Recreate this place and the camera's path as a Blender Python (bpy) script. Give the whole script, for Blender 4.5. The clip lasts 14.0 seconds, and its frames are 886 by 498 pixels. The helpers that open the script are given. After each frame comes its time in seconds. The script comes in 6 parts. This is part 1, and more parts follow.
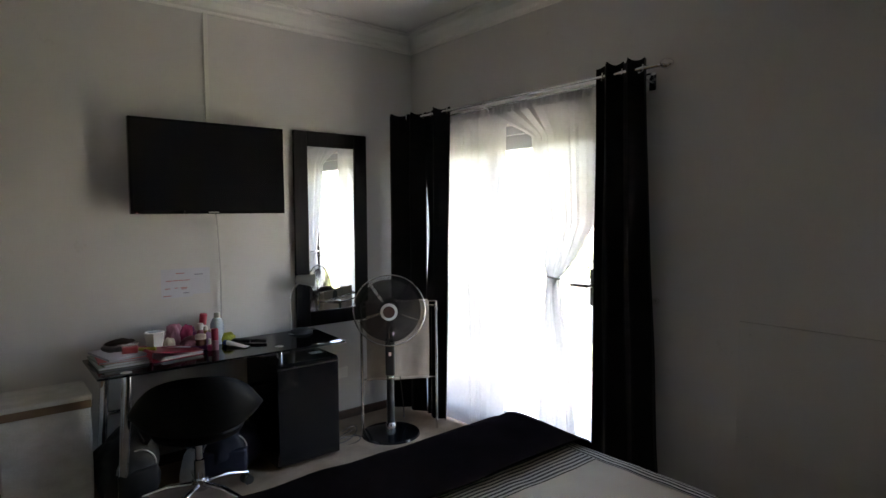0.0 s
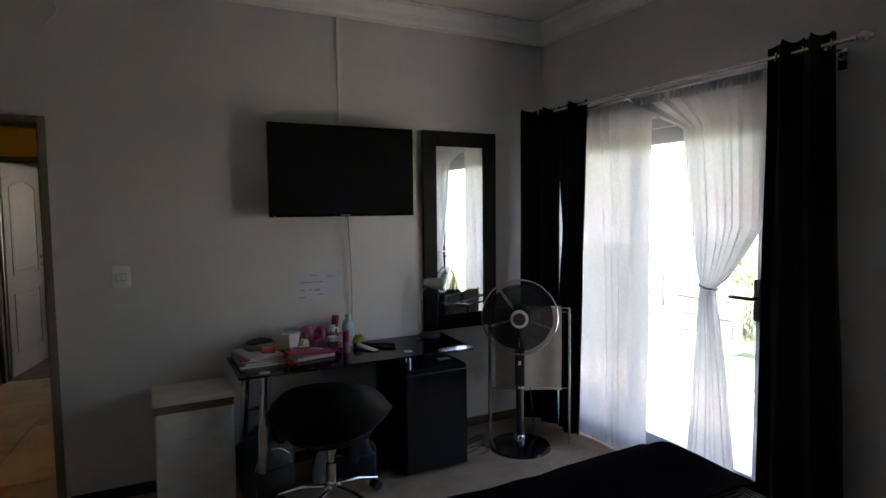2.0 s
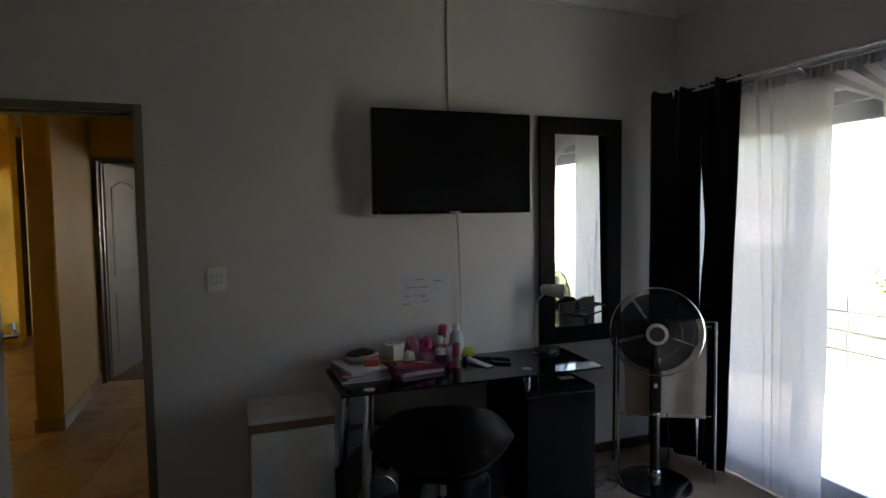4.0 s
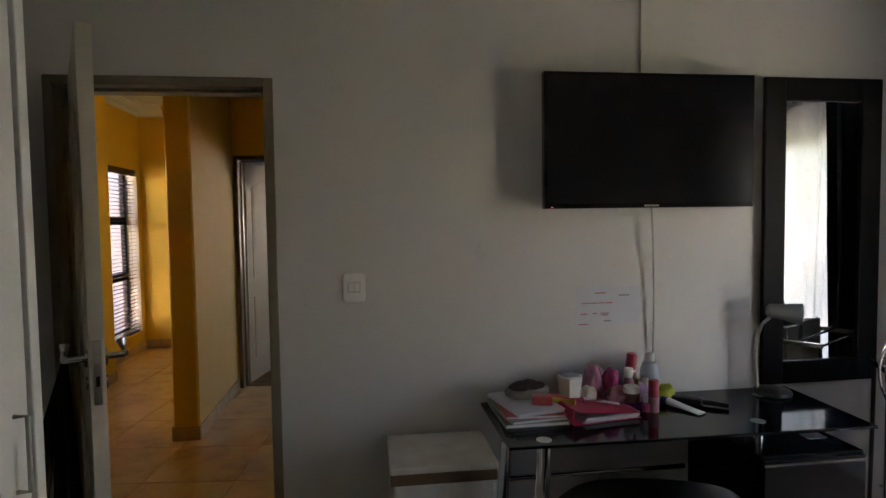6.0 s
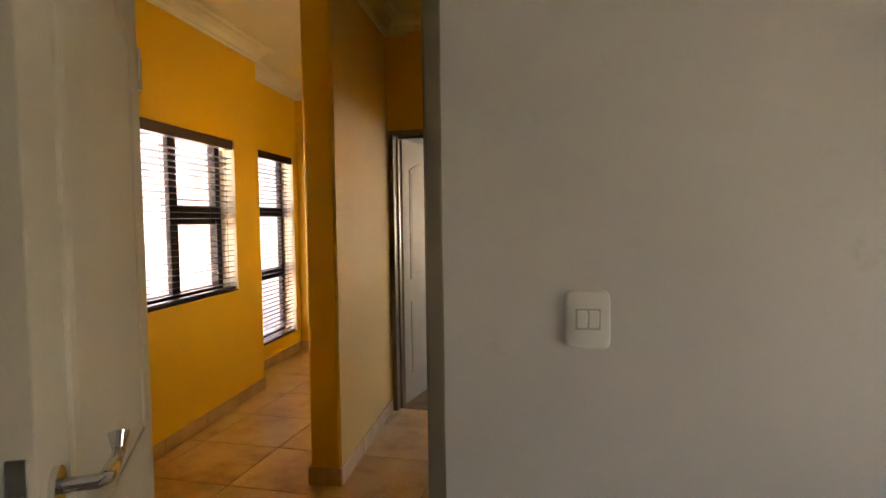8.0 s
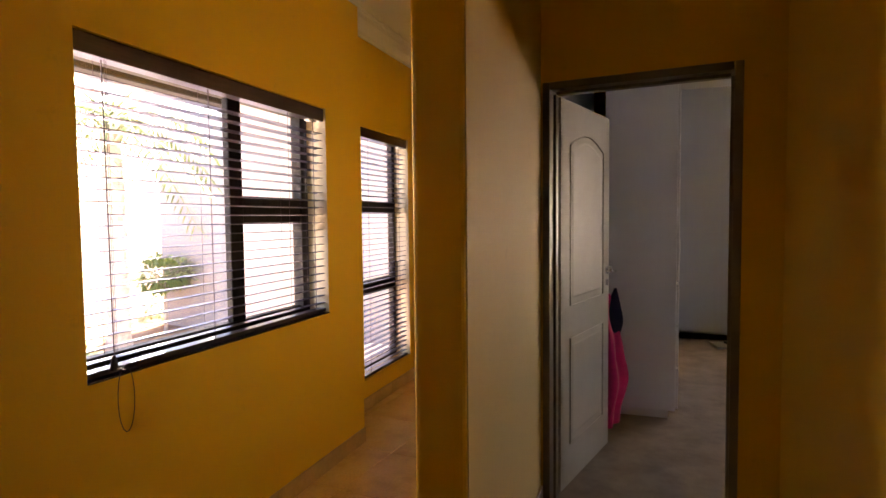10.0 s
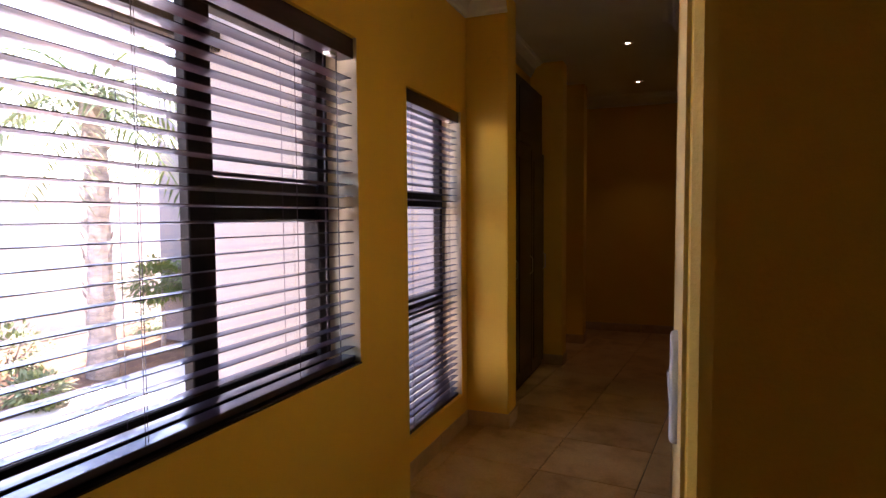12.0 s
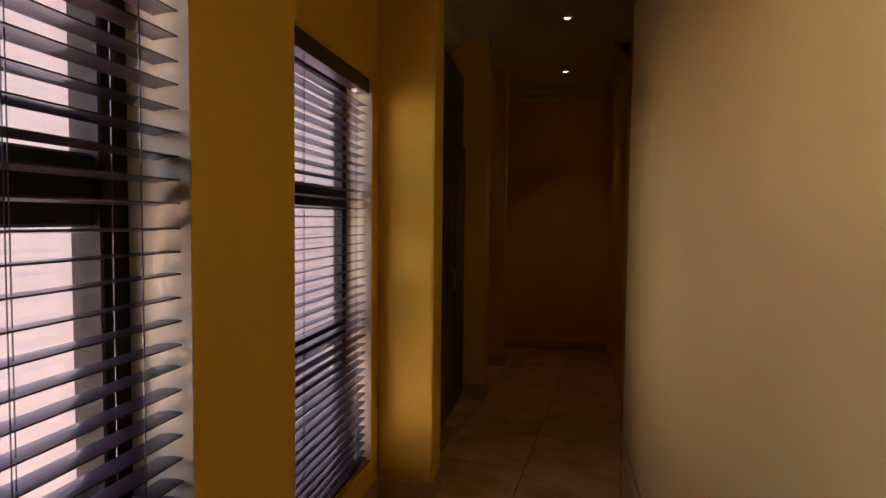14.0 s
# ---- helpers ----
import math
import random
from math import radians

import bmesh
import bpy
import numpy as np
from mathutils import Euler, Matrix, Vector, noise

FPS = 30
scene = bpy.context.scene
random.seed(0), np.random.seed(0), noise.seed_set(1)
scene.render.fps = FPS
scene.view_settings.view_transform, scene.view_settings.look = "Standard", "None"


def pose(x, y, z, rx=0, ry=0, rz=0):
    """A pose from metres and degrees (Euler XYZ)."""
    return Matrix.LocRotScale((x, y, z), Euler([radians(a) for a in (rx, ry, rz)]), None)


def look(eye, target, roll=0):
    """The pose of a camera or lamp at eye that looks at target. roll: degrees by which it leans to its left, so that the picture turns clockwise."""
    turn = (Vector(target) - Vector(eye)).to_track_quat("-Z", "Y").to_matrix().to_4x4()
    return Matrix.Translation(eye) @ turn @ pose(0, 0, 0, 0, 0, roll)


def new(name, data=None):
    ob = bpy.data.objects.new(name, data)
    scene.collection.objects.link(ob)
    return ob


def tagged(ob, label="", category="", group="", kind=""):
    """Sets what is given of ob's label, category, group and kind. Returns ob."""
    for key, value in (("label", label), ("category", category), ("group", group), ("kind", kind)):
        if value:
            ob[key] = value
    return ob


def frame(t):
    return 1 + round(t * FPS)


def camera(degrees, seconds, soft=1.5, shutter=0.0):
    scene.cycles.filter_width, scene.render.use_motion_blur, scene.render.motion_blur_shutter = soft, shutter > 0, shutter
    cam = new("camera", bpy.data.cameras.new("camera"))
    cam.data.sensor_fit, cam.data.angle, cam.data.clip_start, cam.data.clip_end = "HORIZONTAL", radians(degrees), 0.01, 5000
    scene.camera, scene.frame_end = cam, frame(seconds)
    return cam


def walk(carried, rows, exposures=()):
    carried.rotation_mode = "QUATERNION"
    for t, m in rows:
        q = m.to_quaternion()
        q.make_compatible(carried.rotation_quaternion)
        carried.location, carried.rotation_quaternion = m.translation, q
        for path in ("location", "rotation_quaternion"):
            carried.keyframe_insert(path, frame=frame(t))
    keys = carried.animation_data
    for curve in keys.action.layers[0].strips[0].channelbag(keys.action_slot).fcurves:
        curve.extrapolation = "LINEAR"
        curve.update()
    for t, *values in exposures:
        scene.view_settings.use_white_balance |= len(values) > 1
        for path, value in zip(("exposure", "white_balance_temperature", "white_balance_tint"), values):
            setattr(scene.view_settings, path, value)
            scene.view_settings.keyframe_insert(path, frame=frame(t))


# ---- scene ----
cam = camera(74.6, 14.0)
PATH = [
    (0, (-0.076, 0.612, 1.566), (1.177, 2.166, 1.437), -0.3),
    (0.5, (-0.05, 0.633, 1.583), (1.115, 2.253, 1.447), -0.2),
    (1, (-0.038, 0.69, 1.595), (1.042, 2.367, 1.451), -0.4),
    (1.5, (-0.042, 0.737, 1.602), (0.954, 2.465, 1.459), -0.5),
    (2, (-0.031, 0.815, 1.606), (0.879, 2.59, 1.465), -0.6),
    (2.5, (-0.06, 0.925, 1.628), (0.784, 2.732, 1.478), -0.6),
    (5, (-0.061, 1.626, 1.525), (0.428, 3.562, 1.426), -0.8),
    (5.5, (-0.089, 1.803, 1.532), (0.277, 3.766, 1.435), -0.8),
    (6, (-0.097, 2.011, 1.52), (0.159, 3.992, 1.42), -0.8),
    (6.5, (-0.094, 2.25, 1.512), (0.041, 4.243, 1.411), -0.8),
    (7, (-0.148, 2.525, 1.496), (-0.152, 4.522, 1.391), -0.9),
    (7.5, (-0.232, 2.842, 1.482), (-0.373, 4.834, 1.382), -0.6),
    (8, (-0.29, 3.196, 1.461), (-0.565, 5.175, 1.358), -0.8),
    (8.5, (-0.361, 3.53, 1.448), (-0.768, 5.486, 1.344), -0.8),
    (9, (-0.478, 3.894, 1.466), (-1.007, 5.82, 1.361), -0.5),
    (11.5, (-1.306, 5.454, 1.462), (-2.035, 7.313, 1.355), -0.7),
    (12, (-1.477, 5.685, 1.456), (-2.215, 7.541, 1.347), -0.4),
    (12.5, (-1.631, 5.872, 1.455), (-2.337, 7.74, 1.348), -0.2),
    (13, (-1.718, 6.068, 1.45), (-2.345, 7.964, 1.348), 0.1),
    (13.5, (-1.807, 6.31, 1.462), (-2.323, 8.239, 1.359), 0.3),
    (14, (-1.894, 6.603, 1.469), (-2.286, 8.562, 1.367), 0.6),
]
EXPOSURES = [(0, 4.6, 7900, 18), (1, 4.25, 7800, 18), (2, 3.9, 7500, 18), (2.5, 3.65, 7400, 17), (5, 3.75, 7500, 18), (5.5, 4.05, 8000, 19), (6, 4.45, 8300, 20), (6.5, 4.75, 8700, 21), (7, 4.85, 9300, 23), (7.5, 5.15, 9800, 24), (8, 5.25, 10200, 24), (9, 5.0, 10400, 26), (11.5, 4.0, 7150, 32), (12.5, 3.4, 7150, 33), (13.5, 3.18, 7500, 33), (14, 3.27, 8200, 35)]
walk(cam, [(t, look(eye, target, roll)) for t, eye, target, roll in PATH], EXPOSURES)


# ---- daylight: one sun and the sky ----
SUN_ELEVATION, SUN_AZIMUTH = 62.0, -12.0   # degrees; azimuth from +y towards +x
world = bpy.data.worlds.new("sky")
scene.world = world
world.use_nodes = True
wn = world.node_tree
wn.nodes.clear()
sky = wn.nodes.new("ShaderNodeTexSky")
sky.sky_type = "NISHITA"
sky.sun_disc = False
sky.sun_elevation = radians(SUN_ELEVATION)
sky.sun_rotation = radians(SUN_AZIMUTH)
bg = wn.nodes.new("ShaderNodeBackground")
bg.inputs["Strength"].default_value = 0.15
wout = wn.nodes.new("ShaderNodeOutputWorld")
wn.links.new(sky.outputs[0], bg.inputs["Color"])
wn.links.new(bg.outputs[0], wout.inputs["Surface"])

sun = new("sun", bpy.data.lights.new("sun", "SUN"))
sun.data.energy = 4.0
sun.data.angle = radians(0.5)
sun.data.color = (1.0, 0.95, 0.88)
_e, _a = radians(SUN_ELEVATION), radians(SUN_AZIMUTH)
sun_from = Vector((math.sin(_a) * math.cos(_e), math.cos(_a) * math.cos(_e), math.sin(_e)))
sun.matrix_world = look(sun_from * 30, (0, 0, 0))


# ---- materials ----
def base_material(name):
    m = bpy.data.materials.new(name)
    m.use_nodes = True
    nt = m.node_tree
    return m, nt, nt.nodes["Principled BSDF"]


def coords(nt, scale=1.0, stretch=(1, 1, 1)):
    tc = nt.nodes.new("ShaderNodeTexCoord")
    mp = nt.nodes.new("ShaderNodeMapping")
    mp.inputs["Scale"].default_value = tuple(scale * s for s in stretch)
    nt.links.new(tc.outputs["Object"], mp.inputs["Vector"])
    return mp.outputs["Vector"]


def noise_fac(nt, vec, scale, detail=4.0, rough=0.6):
    n = nt.nodes.new("ShaderNodeTexNoise")
    n.inputs["Scale"].default_value = scale
    n.inputs["Detail"].default_value = detail
    n.inputs["Roughness"].default_value = rough
    nt.links.new(vec, n.inputs["Vector"])
    return n.outputs["Fac"]


def ramp(nt, fac, stops):
    r = nt.nodes.new("ShaderNodeValToRGB")
    els = r.color_ramp.elements
    while len(els) < len(stops):
        els.new(0.5)
    for el, (pos, col) in zip(els, stops):
        el.position, el.color = pos, (*col, 1.0)
    nt.links.new(fac, r.inputs["Fac"])
    return r.outputs["Color"]


def mix_colour(nt, fac, a, b, mode="MIX"):
    mx = nt.nodes.new("ShaderNodeMix")
    mx.data_type, mx.blend_type = "RGBA", mode
    for socket, v in (("Factor", fac), ("A", a), ("B", b)):
        found = [s for s in mx.inputs if s.name == socket and (s.type == "RGBA" if socket != "Factor" else s.type == "VALUE")][0]
        if isinstance(v, (int, float)):
            found.default_value = v
        elif isinstance(v, tuple):
            found.default_value = (*v, 1.0)
        else:
            nt.links.new(v, found)
    return [s for s in mx.outputs if s.type == "RGBA"][0]


def bump(nt, bsdf, height, strength, distance):
    b = nt.nodes.new("ShaderNodeBump")
    b.inputs["Strength"].default_value = strength
    b.inputs["Distance"].default_value = distance
    nt.links.new(height, b.inputs["Height"])
    nt.links.new(b.outputs["Normal"], bsdf.inputs["Normal"])


def shade(c, k):
    return tuple(min(1.0, v * k) for v in c)


def surface(name, colour, rough=0.6, metal=0.0, vary=0.12, grain=60.0, patch=2.0, relief=0.15, depth=0.002,
            stretch=(1, 1, 1), sheen=0.0, coat=0.0, spec=0.5):
    """A plain surface with grain and patches at two scales."""
    m, nt, b = base_material(name)
    vec = coords(nt, 1.0, stretch)
    fine, broad = noise_fac(nt, vec, grain), noise_fac(nt, vec, patch, 3.0)
    c1 = ramp(nt, broad, [(0.3, shade(colour, 1 - vary)), (0.7, shade(colour, 1 + vary))])
    c2 = ramp(nt, fine, [(0.3, (1 - vary * 0.7,) * 3), (0.7, (1.0, 1.0, 1.0))])
    nt.links.new(mix_colour(nt, 1.0, c1, c2, "MULTIPLY"), b.inputs["Base Color"])
    rr = nt.nodes.new("ShaderNodeMapRange")
    rr.inputs["To Min"].default_value, rr.inputs["To Max"].default_value = max(0.02, rough - 0.08), min(1.0, rough + 0.08)
    nt.links.new(broad, rr.inputs["Value"])
    nt.links.new(rr.outputs["Result"], b.inputs["Roughness"])
    b.inputs["Metallic"].default_value = metal
    b.inputs["Specular IOR Level"].default_value = spec
    if sheen:
        b.inputs["Sheen Weight"].default_value = sheen
    if coat:
        b.inputs["Coat Weight"].default_value = coat
        b.inputs["Coat Roughness"].default_value = 0.08
    if relief:
        bump(nt, b, fine, relief, depth)
    return m


def wall_paint(name, colour, relief=0.25):
    """Roller-painted plaster: fine orange peel, slow unevenness of the trowel, faint scuffs."""
    m, nt, b = base_material(name)
    vec = coords(nt)
    peel, slow, scuff = noise_fac(nt, vec, 160.0, 3.0), noise_fac(nt, vec, 1.3, 3.0), noise_fac(nt, vec, 7.0, 6.0, 0.7)
    c = ramp(nt, slow, [(0.25, shade(colour, 0.94)), (0.75, colour)])
    c = mix_colour(nt, 1.0, c, ramp(nt, scuff, [(0.24, (0.86, 0.85, 0.83)), (0.36, (1, 1, 1))]), "MULTIPLY")
    nt.links.new(c, b.inputs["Base Color"])
    b.inputs["Roughness"].default_value = 0.62
    add = nt.nodes.new("ShaderNodeMath")
    add.operation = "ADD"
    mul = nt.nodes.new("ShaderNodeMath")
    mul.operation = "MULTIPLY"
    mul.inputs[1].default_value = 3.0
    nt.links.new(slow, mul.inputs[0])
    nt.links.new(mul.outputs[0], add.inputs[0])
    nt.links.new(peel, add.inputs[1])
    bump(nt, b, add.outputs[0], relief, 0.003)
    return m


def wood(name, dark, light, rough=0.4, axis=2, scale=1.0, coat=0.2):
    m, nt, b = base_material(name)
    st = [14.0, 14.0, 14.0]
    st[axis] = 1.0
    vec = coords(nt, scale, tuple(st))
    g, f = noise_fac(nt, vec, 1.6, 6.0, 0.65), noise_fac(nt, vec, 9.0, 3.0)
    c = ramp(nt, g, [(0.3, dark), (0.7, light)])
    c = mix_colour(nt, 1.0, c, ramp(nt, f, [(0.35, (0.8, 0.78, 0.75)), (0.6, (1, 1, 1))]), "MULTIPLY")
    nt.links.new(c, b.inputs["Base Color"])
    b.inputs["Roughness"].default_value = rough
    b.inputs["Coat Weight"].default_value = coat
    bump(nt, b, g, 0.15, 0.002)
    return m


def glass(name, tint=(1, 1, 1), rough=0.0):
    m, nt, b = base_material(name)
    out = nt.nodes["Material Output"]
    gl = nt.nodes.new("ShaderNodeBsdfGlossy")
    gl.inputs["Roughness"].default_value = 0.02
    tr = nt.nodes.new("ShaderNodeBsdfTransparent")
    tr.inputs["Color"].default_value = (*tint, 1)
    lw = nt.nodes.new("ShaderNodeLayerWeight")
    lw.inputs["Blend"].default_value = 0.5
    pw = nt.nodes.new("ShaderNodeMath")
    pw.operation = "POWER"
    pw.inputs[1].default_value = 5.0
    nt.links.new(lw.outputs["Facing"], pw.inputs[0])
    fr = nt.nodes.new("ShaderNodeMapRange")
    fr.inputs["To Min"].default_value, fr.inputs["To Max"].default_value = 0.04, 0.95
    nt.links.new(pw.outputs[0], fr.inputs["Value"])
    mx = nt.nodes.new("ShaderNodeMixShader")
    nt.links.new(fr.outputs[0], mx.inputs[0])
    nt.links.new(tr.outputs[0], mx.inputs[1])
    nt.links.new(gl.outputs[0], mx.inputs[2])
    nt.links.new(mx.outputs[0], out.inputs["Surface"])
    return m


def cloth(name, colour, see_through=0.0, glow_through=0.5, weave=900.0, vary=0.08):
    """Thin woven cloth: part of the light passes through its threads, part through its gaps."""
    m, nt, b = base_material(name)
    out = nt.nodes["Material Output"]
    vec = coords(nt)
    f = noise_fac(nt, vec, 40.0, 5.0)
    col = ramp(nt, f, [(0.3, shade(colour, 1 - vary)), (0.7, colour)])
    df, tl = nt.nodes.new("ShaderNodeBsdfDiffuse"), nt.nodes.new("ShaderNodeBsdfTranslucent")
    nt.links.new(col, df.inputs["Color"])
    nt.links.new(col, tl.inputs["Color"])
    mx = nt.nodes.new("ShaderNodeMixShader")
    mx.inputs[0].default_value = glow_through
    nt.links.new(df.outputs[0], mx.inputs[1])
    nt.links.new(tl.outputs[0], mx.inputs[2])
    tr = nt.nodes.new("ShaderNodeBsdfTransparent")
    mx2 = nt.nodes.new("ShaderNodeMixShader")
    mx2.inputs[0].default_value = see_through
    nt.links.new(mx.outputs[0], mx2.inputs[1])
    nt.links.new(tr.outputs[0], mx2.inputs[2])
    nt.links.new(mx2.outputs[0], out.inputs["Surface"])
    return m


def emitter(name, colour, strength):
    m, nt, b = base_material(name)
    b.inputs["Emission Color"].default_value = (*colour, 1)
    b.inputs["Emission Strength"].default_value = strength
    return m


def tile_material(name):
    """Glazed floor tile: cream with rusty clouds, each tile a little different."""
    m, nt, b = base_material(name)
    vec = coords(nt)
    info = nt.nodes.new("ShaderNodeObjectInfo")
    shift = nt.nodes.new("ShaderNodeVectorMath")
    shift.operation = "ADD"
    nt.links.new(vec, shift.inputs[0])
    comb = nt.nodes.new("ShaderNodeMath")
    comb.operation = "MULTIPLY"
    comb.inputs[1].default_value = 37.0
    nt.links.new(info.outputs["Random"], comb.inputs[0])
    nt.links.new(comb.outputs[0], shift.inputs[1])
    cloud, fine = noise_fac(nt, shift.outputs[0], 3.2, 5.0), noise_fac(nt, shift.outputs[0], 70.0)
    c = ramp(nt, cloud, [(0.3, (0.50, 0.27, 0.10)), (0.5, (0.76, 0.50, 0.23)), (0.7, (0.84, 0.61, 0.32))])
    c = mix_colour(nt, 1.0, c, ramp(nt, fine, [(0.35, (0.88, 0.87, 0.85)), (0.65, (1, 1, 1))]), "MULTIPLY")
    tone = ramp(nt, info.outputs["Random"], [(0.0, (0.9, 0.88, 0.86)), (1.0, (1, 1, 1))])
    nt.links.new(mix_colour(nt, 1.0, c, tone, "MULTIPLY"), b.inputs["Base Color"])
    b.inputs["Roughness"].default_value = 0.32
    bump(nt, b, cloud, 0.08, 0.004)
    return m


WHITE_WALL = wall_paint("off_white_wall_paint", (0.605, 0.588, 0.580))
# far bedroom's white paint, with the blue cast of daylight put into it
FAR_WALL = wall_paint("daylight_blued_wall_paint", (0.44, 0.47, 0.55))
YELLOW_WALL = wall_paint("mustard_wall_paint", (0.85, 0.53, 0.055))
CREAM_WALL = wall_paint("cream_wall_paint", (0.80, 0.585, 0.235))
# reveals' strong window light is put into this paler colour
REVEAL = wall_paint("window_lit_reveal_paint", (0.50, 0.43, 0.33))
CEILING = wall_paint("ceiling_paint", (0.80, 0.79, 0.76), 0.1)
# pale outdoor plaster, its colour darkened to stand in for shade
PLASTER_OUT = wall_paint("shade_toned_plaster", (0.19, 0.178, 0.20), 0.4)
CARPET = surface("beige_carpet", (0.33, 0.255, 0.19), 0.95, vary=0.2, grain=350.0, patch=5.0, relief=0.8, depth=0.004, spec=0.1)
TILE = tile_material("glazed_floor_tile")
GROUT = surface("grout", (0.22, 0.16, 0.11), 0.9, vary=0.2, grain=90)
TILE_SKIRT = surface("skirting_tile", (0.58, 0.38, 0.20), 0.35, vary=0.15, grain=40, patch=6)
DARK_SKIRT = wood("dark_skirting_wood", (0.05, 0.025, 0.015), (0.10, 0.05, 0.03), 0.4, 0)
FRAME_STEEL = surface("taupe_enamel_frame", (0.20, 0.165, 0.12), 0.4, vary=0.1, grain=80, relief=0.1)
DOOR_PAINT = surface("white_door_enamel", (0.52, 0.485, 0.41), 0.55, vary=0.06, grain=90, patch=3, relief=0.12, depth=0.001)
BRONZE = surface("dark_bronze_aluminium", (0.016, 0.012, 0.012), 0.6, 0.0, vary=0.1, grain=120, relief=0.05, spec=0.15)
GREY_ALU = surface("grey_aluminium", (0.30, 0.31, 0.33), 0.4, 0.5, vary=0.08, grain=120, relief=0.05)
BLIND_WOOD = wood("dark_blind_wood", (0.042, 0.019, 0.019), (0.085, 0.042, 0.045), 0.3, 1, 1.0, 0.45)
BLACK_CLOTH = surface("black_curtain_cloth", (0.012, 0.011, 0.013), 0.85, vary=0.25, grain=500, patch=4, relief=0.3, depth=0.001, sheen=0.04, spec=0.1)
SHEER = cloth("white_voile", (0.70, 0.71, 0.735), 0.02, 0.20)
GLASS = glass("window_glass")
CHROME = surface("chrome", (0.75, 0.75, 0.77), 0.12, 1.0, vary=0.05, grain=40, relief=0.0)
STEEL = surface("brushed_steel", (0.55, 0.54, 0.52), 0.3, 1.0, vary=0.1, grain=90, relief=0.1)
BLACK_PLASTIC = surface("black_plastic", (0.015, 0.015, 0.016), 0.4, vary=0.2, grain=200, relief=0.08)
GLOSS_BLACK = surface("gloss_black_lacquer", (0.008, 0.008, 0.009), 0.12, vary=0.1, grain=30, relief=0.0, coat=0.1, spec=0.25)
SCREEN = surface("dark_screen", (0.006, 0.006, 0.008), 0.14, vary=0.05, grain=20, relief=0.0)
BLACK_GLASS = surface("black_glass", (0.005, 0.005, 0.007), 0.06, vary=0.05, grain=10, relief=0.0, spec=0.4)
BLACK_LEATHER = surface("black_leatherette", (0.009, 0.008, 0.008), 0.55, vary=0.2, grain=220, patch=6, relief=0.35, depth=0.001, spec=0.09)
BLACK_FRAME = wood("black_stained_wood", (0.006, 0.005, 0.006), (0.012, 0.011, 0.012), 0.55, 2, 1.0, 0.0)
BLACK_FRAME.node_tree.nodes["Principled BSDF"].inputs["Specular IOR Level"].default_value = 0.12
WHITE_PLASTIC = surface("white_plastic", (0.74, 0.74, 0.72), 0.35, vary=0.04, grain=150, relief=0.05)
WHITE_MELAMINE = surface("white_melamine", (0.76, 0.76, 0.77), 0.4, vary=0.04, grain=120, patch=1.5, relief=0.04)


def mirror_material():
    m, nt, b = base_material("mirror_silver")
    b.inputs["Base Color"].default_value = (0.86, 0.88, 0.88, 1)
    b.inputs["Metallic"].default_value = 1.0
    b.inputs["Roughness"].default_value = 0.01
    return m


MIRROR = mirror_material()


# ---- mesh helpers ----
def mesh_of(bm, material, smooth=False):
    bmesh.ops.recalc_face_normals(bm, faces=bm.faces[:])
    me = bpy.data.meshes.new("mesh")
    bm.to_mesh(me)
    bm.free()
    for m in (material if isinstance(material, (list, tuple)) else [material]):
        me.materials.append(m)
    if smooth:
        me.polygons.foreach_set("use_smooth", [True] * len(me.polygons))
        me.set_sharp_from_angle(angle=radians(40))
    return me


def part(name, bm, material, parent, label="", at=None, smooth=False):
    """Links a bmesh as one mesh object under a thing or a part."""
    ob = new(name, mesh_of(bm, material, smooth))
    ob.parent = parent
    if at is not None:
        ob.matrix_basis = at
    if label:
        tagged(ob, label)
    return ob


def thing(name, m, label, category, group="", kind=""):
    """An empty at the base of a thing that parents its parts."""
    ob = new(name)
    ob.empty_display_size = 0.05
    ob.matrix_basis = m
    return tagged(ob, label, category, group, kind)


def solo(name, bm, material, label, category, m=None, group="", kind="", smooth=False):
    """A thing that is one mesh."""
    ob = new(name, mesh_of(bm, material, smooth))
    if m is not None:
        ob.matrix_basis = m
    return tagged(ob, label, category, group, kind)


def box(x0, x1, y0, y1, z0, z1, bevel=0.0, seg=1, bm=None):
    """A box between two corners, with its edges rounded."""
    own = bmesh.new()
    bmesh.ops.create_cube(own, size=1.0)
    for v in own.verts:
        v.co = Vector(((x0 + x1) / 2 + v.co.x * (x1 - x0), (y0 + y1) / 2 + v.co.y * (y1 - y0), (z0 + z1) / 2 + v.co.z * (z1 - z0)))
    if bevel > 0:
        bmesh.ops.bevel(own, geom=own.edges[:], offset=bevel, segments=seg, affect="EDGES", profile=0.6)
    return merged(own, bm)


def merged(own, bm):
    if bm is None:
        return own
    me = bpy.data.meshes.new("join")
    own.to_mesh(me)
    own.free()
    bm.from_mesh(me)
    bpy.data.meshes.remove(me)
    return bm


